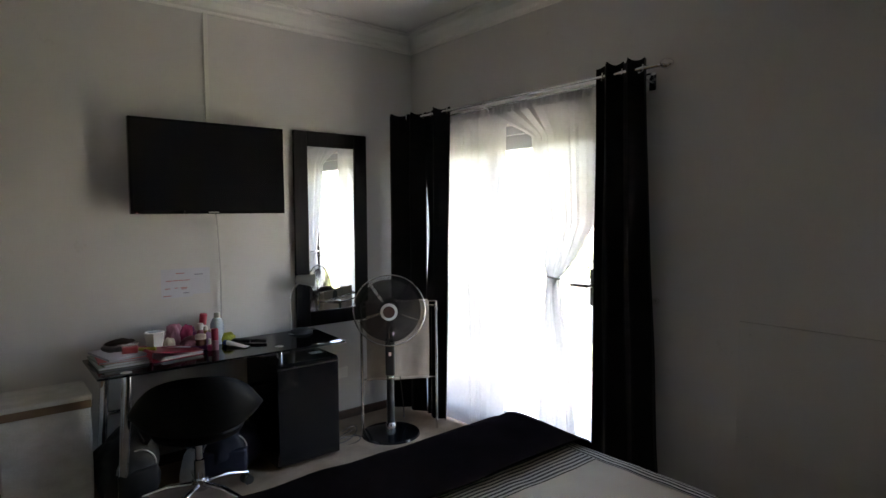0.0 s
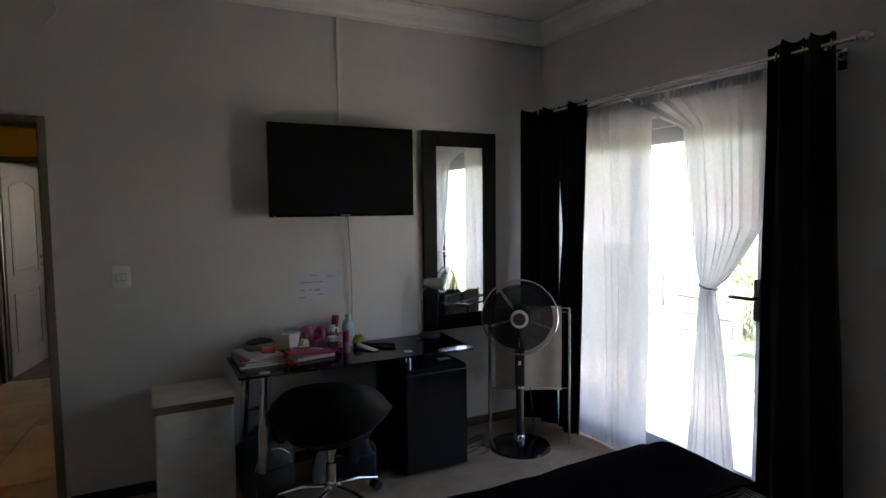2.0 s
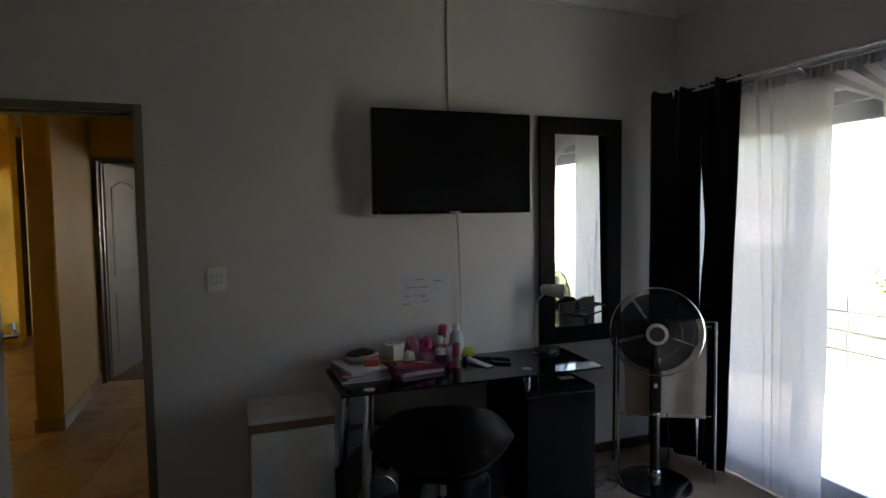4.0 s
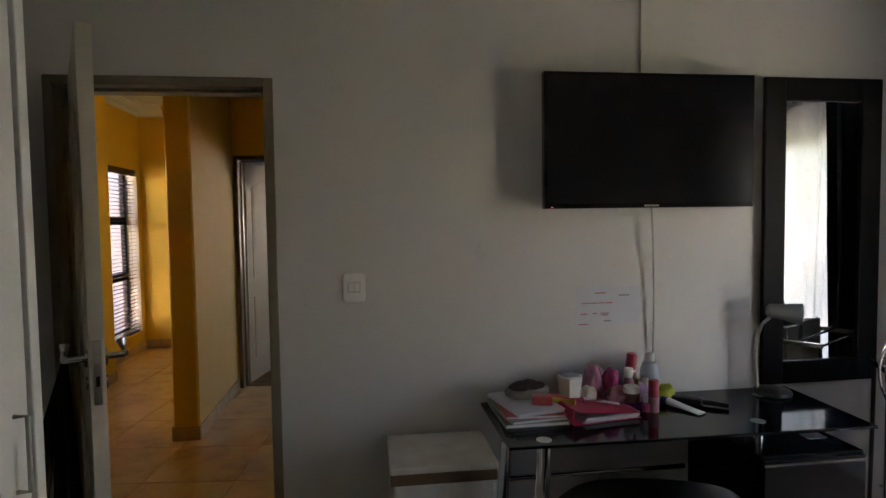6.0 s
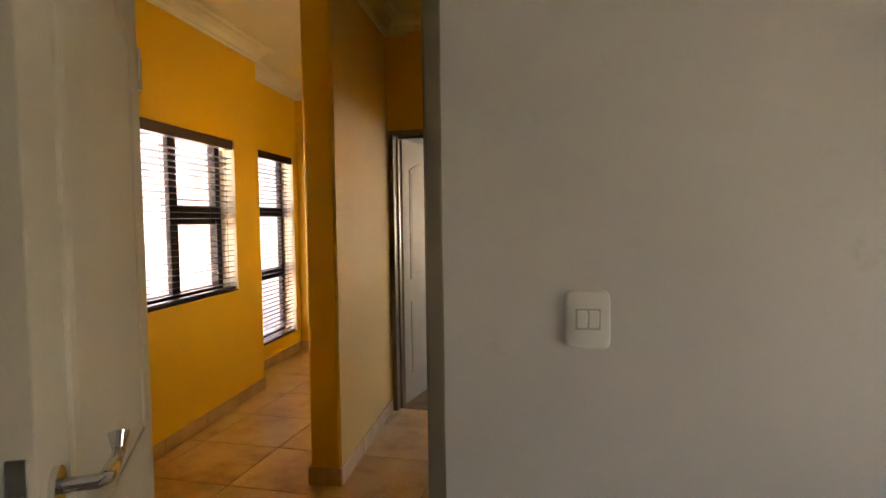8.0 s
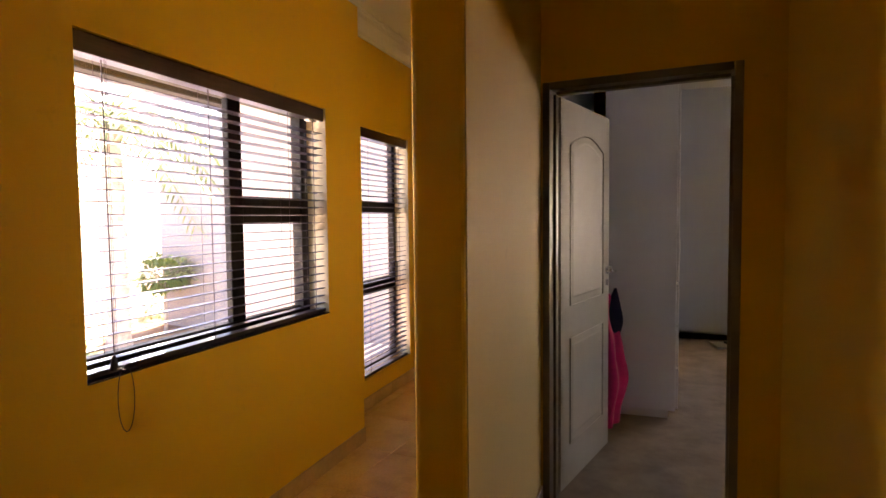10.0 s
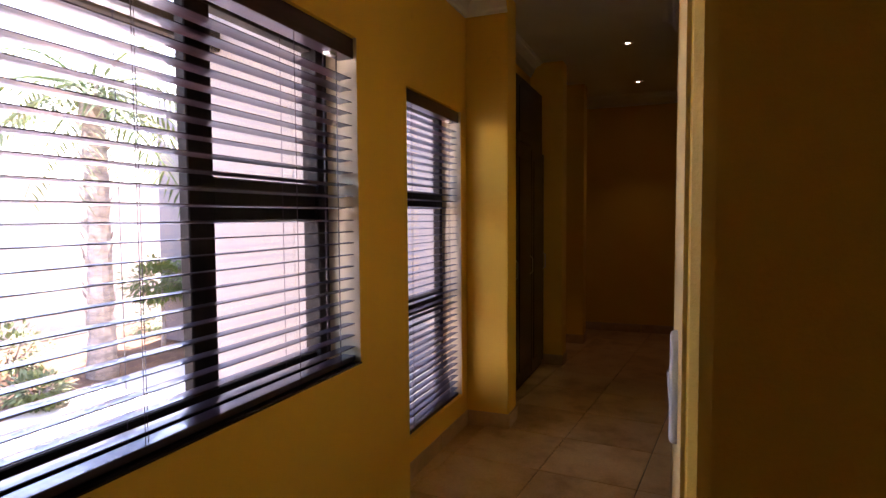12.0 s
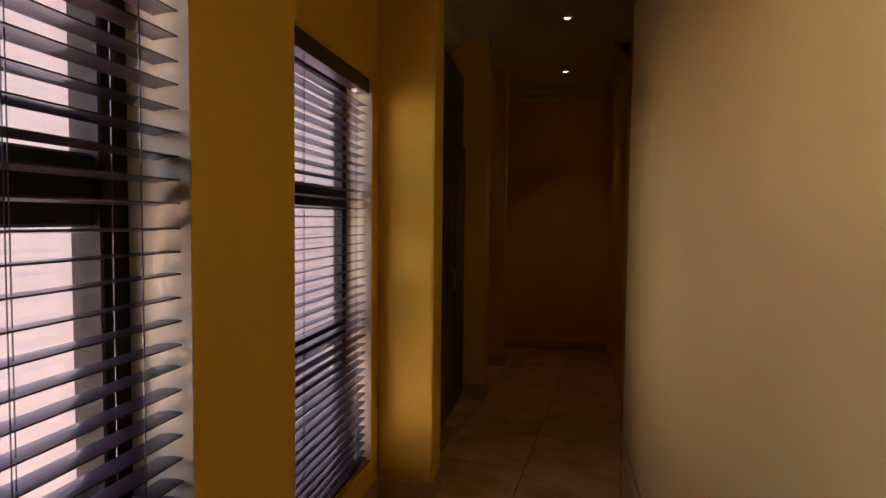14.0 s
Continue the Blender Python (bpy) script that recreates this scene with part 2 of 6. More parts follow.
def lathe(profile, segs=24, bm=None, centre=(0, 0, 0)):
    """Turns a profile of (radius, height) round the z axis."""
    own = bmesh.new()
    rings = []
    for r, z in profile:
        if r < 1e-5:
            rings.append([own.verts.new((centre[0], centre[1], centre[2] + z))])
        else:
            rings.append([own.verts.new((centre[0] + r * math.cos(2 * math.pi * i / segs), centre[1] + r * math.sin(2 * math.pi * i / segs), centre[2] + z)) for i in range(segs)])
    for a, b in zip(rings, rings[1:]):
        for i in range(segs):
            j = (i + 1) % segs
            vs = [a[i % len(a)], a[j % len(a)], b[j % len(b)], b[i % len(b)]]
            vs = list(dict.fromkeys(vs))
            if len(vs) >= 3:
                own.faces.new(vs)
    for ring in (rings[0], rings[-1]):
        if len(ring) > 2:
            own.faces.new(ring)
    return merged(own, bm)


def tube(points, radius, segs=10, bm=None, closed=False, flat=1.0):
    """A round bar along a line of points; radius may be one number or one for each point."""
    own = bmesh.new()
    pts = [Vector(p) for p in points]
    n = len(pts)
    rad = radius if isinstance(radius, (list, tuple)) else [radius] * n
    rings = []
    up = None
    for i, p in enumerate(pts):
        a = pts[(i - 1) % n] if closed or i > 0 else p
        b = pts[(i + 1) % n] if closed or i < n - 1 else p
        d = (b - a).normalized()
        if up is None:
            up = Vector((0, 0, 1)) if abs(d.z) < 0.9 else Vector((1, 0, 0))
        side = d.cross(up).normalized()
        up = side.cross(d).normalized()
        rings.append([own.verts.new(p + rad[i] * (math.cos(2 * math.pi * k / segs) * side + flat * math.sin(2 * math.pi * k / segs) * up)) for k in range(segs)])
    pairs = list(zip(rings, rings[1:])) + ([(rings[-1], rings[0])] if closed else [])
    for a, b in pairs:
        for k in range(segs):
            own.faces.new((a[k], a[(k + 1) % segs], b[(k + 1) % segs], b[k]))
    if not closed:
        own.faces.new(rings[0])
        own.faces.new(rings[-1])
    return merged(own, bm)


def curve_points(fn, n):
    return [fn(i / (n - 1)) for i in range(n)]


def sheet(fn, nu, nv, thick=0.0, bm=None):
    """A surface fn(u, v) over the unit square, with a thickness along its normals."""
    own = bmesh.new()
    grid = [[own.verts.new(fn(i / nu, j / nv)) for j in range(nv + 1)] for i in range(nu + 1)]
    for i in range(nu):
        for j in range(nv):
            own.faces.new((grid[i][j], grid[i + 1][j], grid[i + 1][j + 1], grid[i][j + 1]))
    if thick:
        bmesh.ops.recalc_face_normals(own, faces=own.faces[:])
        bmesh.ops.solidify(own, geom=own.faces[:], thickness=thick)
    return merged(own, bm)


def wall_mesh(axis, c0, c1, u0, u1, z0, z1, openings=()):
    """A wall with thickness from c0 to c1 across the axis, with openings (ua, ub, za, zb) cut through."""
    us = sorted({u0, u1, *[o[0] for o in openings], *[o[1] for o in openings]})
    zs = sorted({z0, z1, *[o[2] for o in openings], *[o[3] for o in openings]})
    bm = bmesh.new()

    def vert(c, u, z):
        return bm.verts.new((c, u, z) if axis == "x" else (u, c, z))

    def solid(i, j):
        if not (0 <= i < len(us) - 1 and 0 <= j < len(zs) - 1):
            return False
        u, z = (us[i] + us[i + 1]) / 2, (zs[j] + zs[j + 1]) / 2
        return not any(a < u < b and c < z < d for a, b, c, d in openings)

    for i in range(len(us) - 1):
        for j in range(len(zs) - 1):
            if not solid(i, j):
                continue
            ua, ub, za, zb = us[i], us[i + 1], zs[j], zs[j + 1]
            for c in (c0, c1):
                bm.faces.new((vert(c, ua, za), vert(c, ub, za), vert(c, ub, zb), vert(c, ua, zb)))
            for di, dj, q in ((-1, 0, ((ua, za), (ua, zb))), (1, 0, ((ub, za), (ub, zb))), (0, -1, ((ua, za), (ub, za))), (0, 1, ((ua, zb), (ub, zb)))):
                if not solid(i + di, j + dj):
                    (a, b), (c, d) = q
                    bm.faces.new((vert(c0, a, b), vert(c0, c, d), vert(c1, c, d), vert(c1, a, b)))
    bmesh.ops.remove_doubles(bm, verts=bm.verts[:], dist=1e-5)
    return bm


def structure(name, bm, material, label, category):
    return solo(name, bm, material, label, category, kind="structure")


# ---- plan of the place, in metres ----
CEIL = 2.94
BX0, BX1, BY0, BY1 = -1.40, 2.70, -0.20, 4.45      # bedroom
WT = 0.11                                          # wall thickness
HX0, HX1 = -2.545, -1.465                           # passage
DW0, DW1, DIV_END = -1.465, -1.30, 6.22           # wall between passage and lobby
D2Y = 7.49                                         # lobby's far wall with the second door
WD = 0.145                                         # thickness of the wall with the first door
D1A, D1B, DH = -1.285, -0.50, 2.062                 # first door's clear opening
D2A, D2B, DH2 = -1.25, -0.44, 2.088
D2_TURN = -7.0                                     # the second door's wall stands a little askew
LX1 = -0.25                                        # lobby's closed side
RECY0, RECX = 7.96, -2.82                         # recess with the narrow window
COLY0, COLY1, COLX = 9.50, 9.72, -2.52
ENDY = 13.30
W1 = (5.99, 7.545, 0.92, 2.10)                     # wide window
W2 = (8.50, 9.40, 0.23, 2.16)                      # narrow window
GD = (2.60, 4.36, 0.0, 2.14)                       # glazed garden door of the bedroom

# floors, walls and ceilings
structure("floor_bedroom", box(BX0 - WT, BX1 + WT, BY0 - WT, BY1 + 0.03, -0.12, 0.006), CARPET, "worn beige loop carpet across the bedroom", "carpet")
structure("floor_hall", box(-3.0, LX1 + WT, BY1 + 0.031, ENDY + WT, -0.12, -0.008), GROUT, "tiled passage floor bed with brown joints", "floor")
far_carpet = box(-1.31, 3.15, D2Y + 0.06, 12.2, -0.06, 0.006)
for v in far_carpet.verts:
    if v.co.y < 8:
        v.co.y -= math.tan(radians(7)) * (v.co.x - D2A)
structure("floor_far_bedroom", far_carpet, CARPET, "beige carpet in the far bedroom", "carpet")

structure("wall_tv", wall_mesh("y", BY1, BY1 + 0.01, BX0 - WT, BX1 + WT, 0, CEIL, [(D1A - 0.03, D1B + 0.03, 0, DH + 0.03)]), WHITE_WALL, "white painted plaster wall behind the television", "wall")
structure("wall_lobby_side", wall_mesh("y", BY1 + 0.01, BY1 + WD, HX0, LX1 + WT, 0, CEIL, [(D1A - 0.03, D1B + 0.03, 0, DH + 0.03)]), YELLOW_WALL, "mustard painted plaster wall round the bedroom door", "wall")
structure("wall_garden_side", wall_mesh("x", BX1, BX1 + 0.22, BY0 - WT, BY1 + WT, 0, CEIL, [GD]), WHITE_WALL, "white painted plaster wall with the garden door", "wall")
structure("wall_bedroom_left", wall_mesh("x", BX0 - WT, BX0, BY0 - WT, BY1, 0, CEIL), WHITE_WALL, "white painted plaster wall beside the door", "wall")
structure("wall_headboard", wall_mesh("y", BY0 - WT, BY0, BX0, BX1, 0, CEIL), WHITE_WALL, "white painted plaster wall behind the bed", "wall")
structure("wall_window_wide", wall_mesh("x", HX0 - 0.22, HX0, BY1, RECY0, 0, CEIL, [W1]), YELLOW_WALL, "mustard painted wall with a wide window", "wall")
structure("wall_window_narrow", wall_mesh("x", RECX - 0.22, RECX, RECY0 - 0.1, COLY1, 0, CEIL, [W2]), YELLOW_WALL, "mustard painted recessed wall with a narrow window", "wall")
structure("wall_column", box(RECX, COLX, COLY0, COLY1, 0, CEIL, 0.012, 2), YELLOW_WALL, "mustard plastered pier beyond the narrow window", "pier")
structure("wall_divider", box(DW0, DW1, DIV_END, 10.45, 0, CEIL, 0.02, 3), YELLOW_WALL, "mustard plastered wall end with rounded corners", "wall")
structure("divider_face_passage", box(DW0 - 0.004, DW0 - 0.0002, DIV_END + 0.022, 10.449, 0, CEIL), CREAM_WALL, "cream painted side of the passage wall", "wall")
structure("divider_face_lobby", box(DW1 + 0.0002, DW1 + 0.004, DIV_END + 0.022, D2Y, 0, CEIL), CREAM_WALL, "cream painted side of the lobby wall", "wall")
structure("wall_lobby_end", wall_mesh("x", LX1, LX1 + WT, BY1 + WD, D2Y, 0, CEIL), YELLOW_WALL, "mustard painted wall closing the lobby", "wall")
structure("wall_passage_end", wall_mesh("y", ENDY, ENDY + WT, -3.0, 0.2, 0, CEIL), YELLOW_WALL, "mustard painted wall at the passage's end", "wall")
structure("wall_passage_right", box(-1.36, -1.20, 11.65, ENDY, 0, CEIL, 0.015, 2), YELLOW_WALL, "mustard painted wall deep in the passage", "wall")
structure("wall_passage_return", wall_mesh("x", -0.70, -0.55, 10.30, 11.80, 0, CEIL), YELLOW_WALL, "mustard painted wall closing a side opening", "wall")
structure("wall_side_near", wall_mesh("y", 10.30, 10.45, DW1, -0.70, 0, CEIL), YELLOW_WALL, "mustard painted side wall of the opening", "wall")
structure("wall_side_far", wall_mesh("y", 11.65, 11.80, -1.20, -0.70, 0, CEIL), YELLOW_WALL, "mustard painted far side of the opening", "wall")
structure("wall_passage_left", wall_mesh("x", -2.95, -2.80, COLY1, ENDY, 0, CEIL), YELLOW_WALL, "mustard painted wall behind the cupboard", "wall")
structure("pier_middle", box(-2.80, -2.48, 11.34, 11.56, 0, CEIL, 0.012, 2), YELLOW_WALL, "mustard plastered pier beside the dark cupboard", "pier")
structure("pier_far", box(-2.80, -2.43, 12.40, 12.62, 0, CEIL, 0.012, 2), YELLOW_WALL, "mustard plastered pier near the passage's end", "pier")
structure("ceiling_bedroom", box(BX0 - WT, BX1 + 0.22, BY0 - WT, BY1 + 0.01, CEIL, CEIL + 0.12), CEILING, "smooth white painted bedroom ceiling", "ceiling")
structure("ceiling_lobby", box(-0.55, LX1 + WT, BY1 + 0.01, D2Y + WT, CEIL, CEIL + 0.12), CEILING, "cream painted lobby ceiling", "ceiling")
structure("ceiling_hall", box(-3.05, -0.55, BY1 + 0.01, ENDY + WT, CEIL, CEIL + 0.12), CEILING, "cream painted passage ceiling", "ceiling")

def askew(ob):
    """Turns a piece of the second door's wall about the opening's hinge side."""
    ob.matrix_basis = pose(D2A, D2Y, 0, 0, 0, D2_TURN) @ pose(-D2A, -D2Y, 0) @ ob.matrix_basis


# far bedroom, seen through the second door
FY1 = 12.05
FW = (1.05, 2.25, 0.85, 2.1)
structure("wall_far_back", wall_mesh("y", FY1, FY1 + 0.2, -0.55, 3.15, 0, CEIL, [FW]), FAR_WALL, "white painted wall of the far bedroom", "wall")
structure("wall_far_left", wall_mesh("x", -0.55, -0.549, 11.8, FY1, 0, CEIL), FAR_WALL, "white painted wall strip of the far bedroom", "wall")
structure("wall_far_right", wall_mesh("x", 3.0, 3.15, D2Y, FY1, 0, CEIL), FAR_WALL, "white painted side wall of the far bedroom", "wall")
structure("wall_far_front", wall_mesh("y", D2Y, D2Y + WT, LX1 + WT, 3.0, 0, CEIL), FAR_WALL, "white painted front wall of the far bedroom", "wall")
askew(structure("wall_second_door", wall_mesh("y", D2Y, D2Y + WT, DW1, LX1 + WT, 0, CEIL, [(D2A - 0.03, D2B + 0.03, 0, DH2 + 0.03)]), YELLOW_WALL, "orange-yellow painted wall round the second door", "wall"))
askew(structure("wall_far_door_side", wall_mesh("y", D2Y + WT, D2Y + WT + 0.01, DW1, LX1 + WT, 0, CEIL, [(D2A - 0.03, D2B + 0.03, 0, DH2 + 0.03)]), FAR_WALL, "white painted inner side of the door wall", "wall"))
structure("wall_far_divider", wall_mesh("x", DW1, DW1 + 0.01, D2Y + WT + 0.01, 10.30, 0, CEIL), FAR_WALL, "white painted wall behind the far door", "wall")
structure("ceiling_far_bedroom", box(-0.55, 3.15, D2Y + WT, FY1 + 0.2, CEIL, CEIL + 0.12), CEILING, "white painted ceiling of the far bedroom", "ceiling")

# ---- trim: cornices and skirtings ----
def cornice(name, runs, label):
    """Coved plaster moulding along wall runs ((x, y) start, (x, y) end, inward normal)."""
    bm = bmesh.new()
    prof = [(0.0, -0.13), (0.012, -0.13), (0.014, -0.112), (0.03, -0.100), (0.045, -0.062), (0.075, -0.035), (0.105, -0.026), (0.11, -0.012), (0.125, -0.010), (0.125, 0.0)]
    for (ax, ay), (bx, by), (nx, ny), *mitre in runs:
        rows = []
        ma, mb = mitre[0] if mitre else (0, 0)
        length = math.hypot(bx - ax, by - ay)
        ux, uy = (bx - ax) / length, (by - ay) / length
        for px, py, m in ((ax, ay, -ma), (bx, by, mb)):
            rows.append([bm.verts.new((px + (nx + m * ux) * d, py + (ny + m * uy) * d, CEIL + h - 0.001)) for d, h in prof])
        for i in range(len(prof) - 1):
            bm.faces.new((rows[0][i], rows[0][i + 1], rows[1][i + 1], rows[1][i]))
        if not mitre:
            for r in rows:
                bm.faces.new(r)
    bmesh.ops.recalc_face_normals(bm, faces=bm.faces[:])
    return structure(name, bm, CEILING, label, "cornice")


cornice("cornice_bedroom", [((BX0, BY1), (BX1, BY1), (0, -1)), ((BX1, BY1), (BX1, BY0), (-1, 0)), ((BX1, BY0), (BX0, BY0), (0, 1)), ((BX0, BY0), (BX0, BY1), (1, 0))], "white coved plaster cornice round the bedroom")
cornice("cornice_hall", [((HX0, BY1 + WD), (HX0, RECY0), (1, 0), (0, 1)), ((HX0, RECY0), (RECX, RECY0), (0, 1), (1, -1)), ((RECX, RECY0), (RECX, COLY0), (1, 0), (-1, -1)), ((RECX, COLY0), (COLX, COLY0), (0, -1), (-1, 0)),
        ((DW0, DIV_END), (DW0, 10.45), (-1, 0), (1, 0)), ((DW0, DIV_END), (DW1, DIV_END), (0, -1), (1, 1)), ((DW1, DIV_END), (DW1, D2Y), (1, 0), (1, -1)), ((DW1, D2Y), (LX1, D2Y), (0, -1), (-1, 0)),
        ((HX0, BY1 + WD), (LX1, BY1 + WD), (0, 1)), ((-2.8, ENDY), (-1.36, ENDY), (0, -1)), ((-1.36, ENDY), (-1.36, 11.65), (-1, 0)), ((-2.8, COLY1), (-2.8, ENDY), (1, 0))], "cream coved plaster cornice along the passage")


def wood_skirting(name, runs):
    bm = bmesh.new()
    for x0, x1, y0, y1 in runs:
        box(x0, x1, y0, y1, 0.0, 0.07, 0.005, 2, bm)
    structure(name, bm, DARK_SKIRT, "dark stained wooden skirting board", "skirting")


wood_skirting("baseboard_bedroom", [(D1B + 0.055, BX1, BY1 - 0.016, BY1), (BX1 - 0.016, BX1, 4.362, BY1 - 0.017), (BX1 - 0.016, BX1, BY0, 2.44)])
wood_skirting("baseboard_far_bedroom", [(-0.5, 3.0, FY1 - 0.016, FY1)])


def tile_skirting(name, runs):
    """A row of cut tiles along the foot of a wall, each a piece of its own."""
    base = thing(name, pose(0, 0, 0), "cut floor tiles set as skirting along the wall", "skirting", kind="structure")
    for x0, x1, y0, y1 in runs:
        along_x = (x1 - x0) > (y1 - y0)
        length = max(x1 - x0, y1 - y0)
        n = max(1, round(length / 0.5))
        for i in range(n):
            a, b = i / n, (i + 1) / n
            gap = 0.002
            if along_x:
                bm = box(x0 + (x1 - x0) * a + gap, x0 + (x1 - x0) * b - gap, y0, y1, 0, 0.10, 0.003)
            else:
                bm = box(x0, x1, y0 + (y1 - y0) * a + gap, y0 + (y1 - y0) * b - gap, 0, 0.10, 0.003)
            part("skirting_tile", bm, TILE_SKIRT, base)


S = 0.011
tile_skirting("baseboard_hall", [
    (HX0, HX0 + S, BY1 + WD, RECY0 - 0.001), (RECX, HX0, RECY0, RECY0 + S), (RECX, RECX + S, RECY0 + S, COLY0 - S), (RECX, COLX + S, COLY0 - S, COLY0), (COLX, COLX + S, COLY0, COLY1),
    (DW0 - 0.0042 - S, DW0 - 0.0042, DIV_END, 10.45), (DW0 - S - 0.0042, DW1 + S + 0.0042, DIV_END - S, DIV_END), (DW1 + 0.0042, DW1 + S + 0.0042, DIV_END, D2Y - 0.002), (-2.79, -1.37, ENDY - S, ENDY), (-1.36 - S, -1.36, 11.66, ENDY - S),
    (-2.79, -2.48 + S, 11.34 - S, 11.34), (-2.79, -2.43 + S, 12.40 - S, 12.40), (-2.48, -2.48 + S, 11.34, 11.56), (-2.43, -2.43 + S, 12.40, 12.62), (HX0 + S, D1A - 0.06, BY1 + WD, BY1 + WD + S)])


# ---- door frames and doors ----
def door_frame(name, xa, xb, y0, y1, head, label):
    """Pressed steel frame that wraps the wall from y0 to y1 round the clear opening xa to xb."""
    f = thing(name, pose((xa + xb) / 2, y0, 0), label, "door frame", kind="structure")
    w = (xb - xa) / 2
    d = y1 - y0
    face, proud = 0.036, 0.012

    def jamb(sign):
        bm = box(w, w + face, -proud, d + proud, 0, head + face, 0.004, 2)
        box(w - 0.014, w + 0.001, 0.055, d + proud - 0.03, 0, head - 0.012, 0.003, 1, bm)
        if sign < 0:
            bmesh.ops.scale(bm, vec=(-1, 1, 1), verts=bm.verts[:])
        return bm

    part("jamb", jamb(1), FRAME_STEEL, f)
    part("jamb", jamb(-1), FRAME_STEEL, f)
    bm = box(-w + 0.0005, w - 0.0005, -proud, d + proud, head, head + face, 0.004, 2)
    box(-w + 0.015, w - 0.015, 0.055, d + proud - 0.03, head - 0.014, head + 0.001, 0.003, 1, bm)
    part("head", bm, FRAME_STEEL, f)
    return f


def panel_outline(x0, x1, z0, z1, arch):
    """A closed moulding line: a rectangle whose top may rise in a shallow arch with shoulders."""
    pts = [(x0, z0), (x1, z0)]
    if arch:
        n = 14
        for i in range(n + 1):
            u = i / n
            pts.append((x1 + (x0 - x1) * u, z1 - arch + arch * math.sin(math.pi * u)))
    else:
        pts += [(x1, z1), (x0, z1)]
    return pts


def lever(parent, side, x, z, thickness):
    """A chrome lever with a round rose and a flared tip, and a keyhole rose below."""
    s = side
    hb = part("handle", tube([(x, s * (thickness / 2 - 0.001), z), (x, s * (thickness / 2 + 0.008), z)], 0.026, 20), CHROME, parent, "polished chrome lever handle", smooth=True)
    grip = tube([(x, s * (thickness / 2 + 0.004), z), (x, s * (thickness / 2 + 0.05), z), (x - 0.012, s * (thickness / 2 + 0.058), z), (x - 0.07, s * (thickness / 2 + 0.058), z + 0.002),
                 (x - 0.092, s * (thickness / 2 + 0.057), z + 0.006), (x - 0.104, s * (thickness / 2 + 0.055), z + 0.028)],
                [0.010, 0.010, 0.011, 0.009, 0.009, 0.015], 12)
    part("lever", grip, CHROME, hb, smooth=True)
    kh = tube([(x, s * (thickness / 2 - 0.001), z - 0.075), (x, s * (thickness / 2 + 0.007), z - 0.075)], 0.022, 20)
    box(x - 0.003, x + 0.003, s * (thickness / 2 + 0.007) - 0.001, s * (thickness / 2 + 0.007) + 0.001, z - 0.087, z - 0.065, 0, 1, kh)
    part("keyhole_rose", kh, CHROME, parent, smooth=True)


def panel_door(name, hinge, angle, label, width=0.813, height=2.03, thick=0.042, lock_z=1.12, mirror=False):
    """A moulded two-panel door leaf hung at the hinge point; local x runs from the hinge to the lock edge."""
    d = thing(name, pose(hinge[0], hinge[1], 0.008, 0, 0, angle), label, "door", kind="structure")
    leaf = part("leaf", box(0.002, width, -thick / 2, thick / 2, 0, height, 0.003, 2), DOOR_PAINT, d)
    for side in (-1, 1):
        for x0, x1, z0, z1, arch in ((0.13, width - 0.13, 0.98, height - 0.16, 0.07), (0.13, width - 0.13, 0.22, 0.80, 0.0)):
            pts = panel_outline(x0, x1, z0, z1, arch)
            y = side * (thick / 2)
            bm = tube([(px, y, pz) for px, pz in pts], 0.007, 8, None, True, 0.3)
            inner = panel_outline(x0 + 0.035, x1 - 0.035, z0 + 0.035, z1 - 0.035, arch * 0.9)
            own = bmesh.new()
            lo = [own.verts.new((px, y, pz)) for px, pz in inner]
            hi = [own.verts.new((px + (0.012 if px < width / 2 else -0.012), y + side * 0.0025, pz + (0.012 if pz < (z0 + z1) / 2 else -0.012))) for px, pz in inner]
            for i in range(len(lo)):
                j = (i + 1) % len(lo)
                own.faces.new((lo[i], lo[j], hi[j], hi[i]))
            own.faces.new(hi)
            merged(own, bm)
            part("panel", bm, DOOR_PAINT, leaf)
        lever(d, side, width - 0.055, lock_z, thick)
    plate = box(width - 0.0005, width + 0.0025, -0.012, 0.012, lock_z - 0.13, lock_z + 0.06, 0.002, 1)
    box(width, width + 0.012, -0.007, 0.007, lock_z - 0.008, lock_z + 0.018, 0.002, 1, plate)
    part("lock_plate", plate, STEEL, d, "brushed steel lock plate on the edge")
    holes = box(width + 0.0022, width + 0.0032, -0.005, 0.005, lock_z - 0.075, lock_z - 0.045, 0, 1)
    part("bolt_slot", holes, BLACK_PLASTIC, d)
    for z in (0.25, height - 0.25):
        part("hinge", tube([(-0.004, thick / 2, z - 0.05), (-0.004, thick / 2, z + 0.05)], 0.008, 10), STEEL, d, smooth=True)
    return d


DOOR_1, DOOR_1_TURN = (-1.243, BY1 + 0.068), -63.5
door_frame("door_frame_1", D1A, D1B, BY1, BY1 + WD, DH, "taupe enamelled pressed steel door frame")
askew(door_frame("door_frame_2", D2A, D2B, D2Y, D2Y + WT + 0.01, DH2, "taupe enamelled pressed steel door frame of the far bedroom"))
panel_door("door_1", DOOR_1, DOOR_1_TURN, "white moulded two-panel door standing half open", 0.82, 2.08)
panel_door("door_2", (D2A + 0.012, D2Y + WT + 0.03), 76.5, "white moulded two-panel door opened into the far bedroom", 0.813, 2.07)
structure("threshold", box(D1A, D1B, BY1 + 0.02, BY1 + 0.06, 0.0, 0.009, 0.003), TILE_SKIRT, "tile strip under the bedroom door", "threshold")


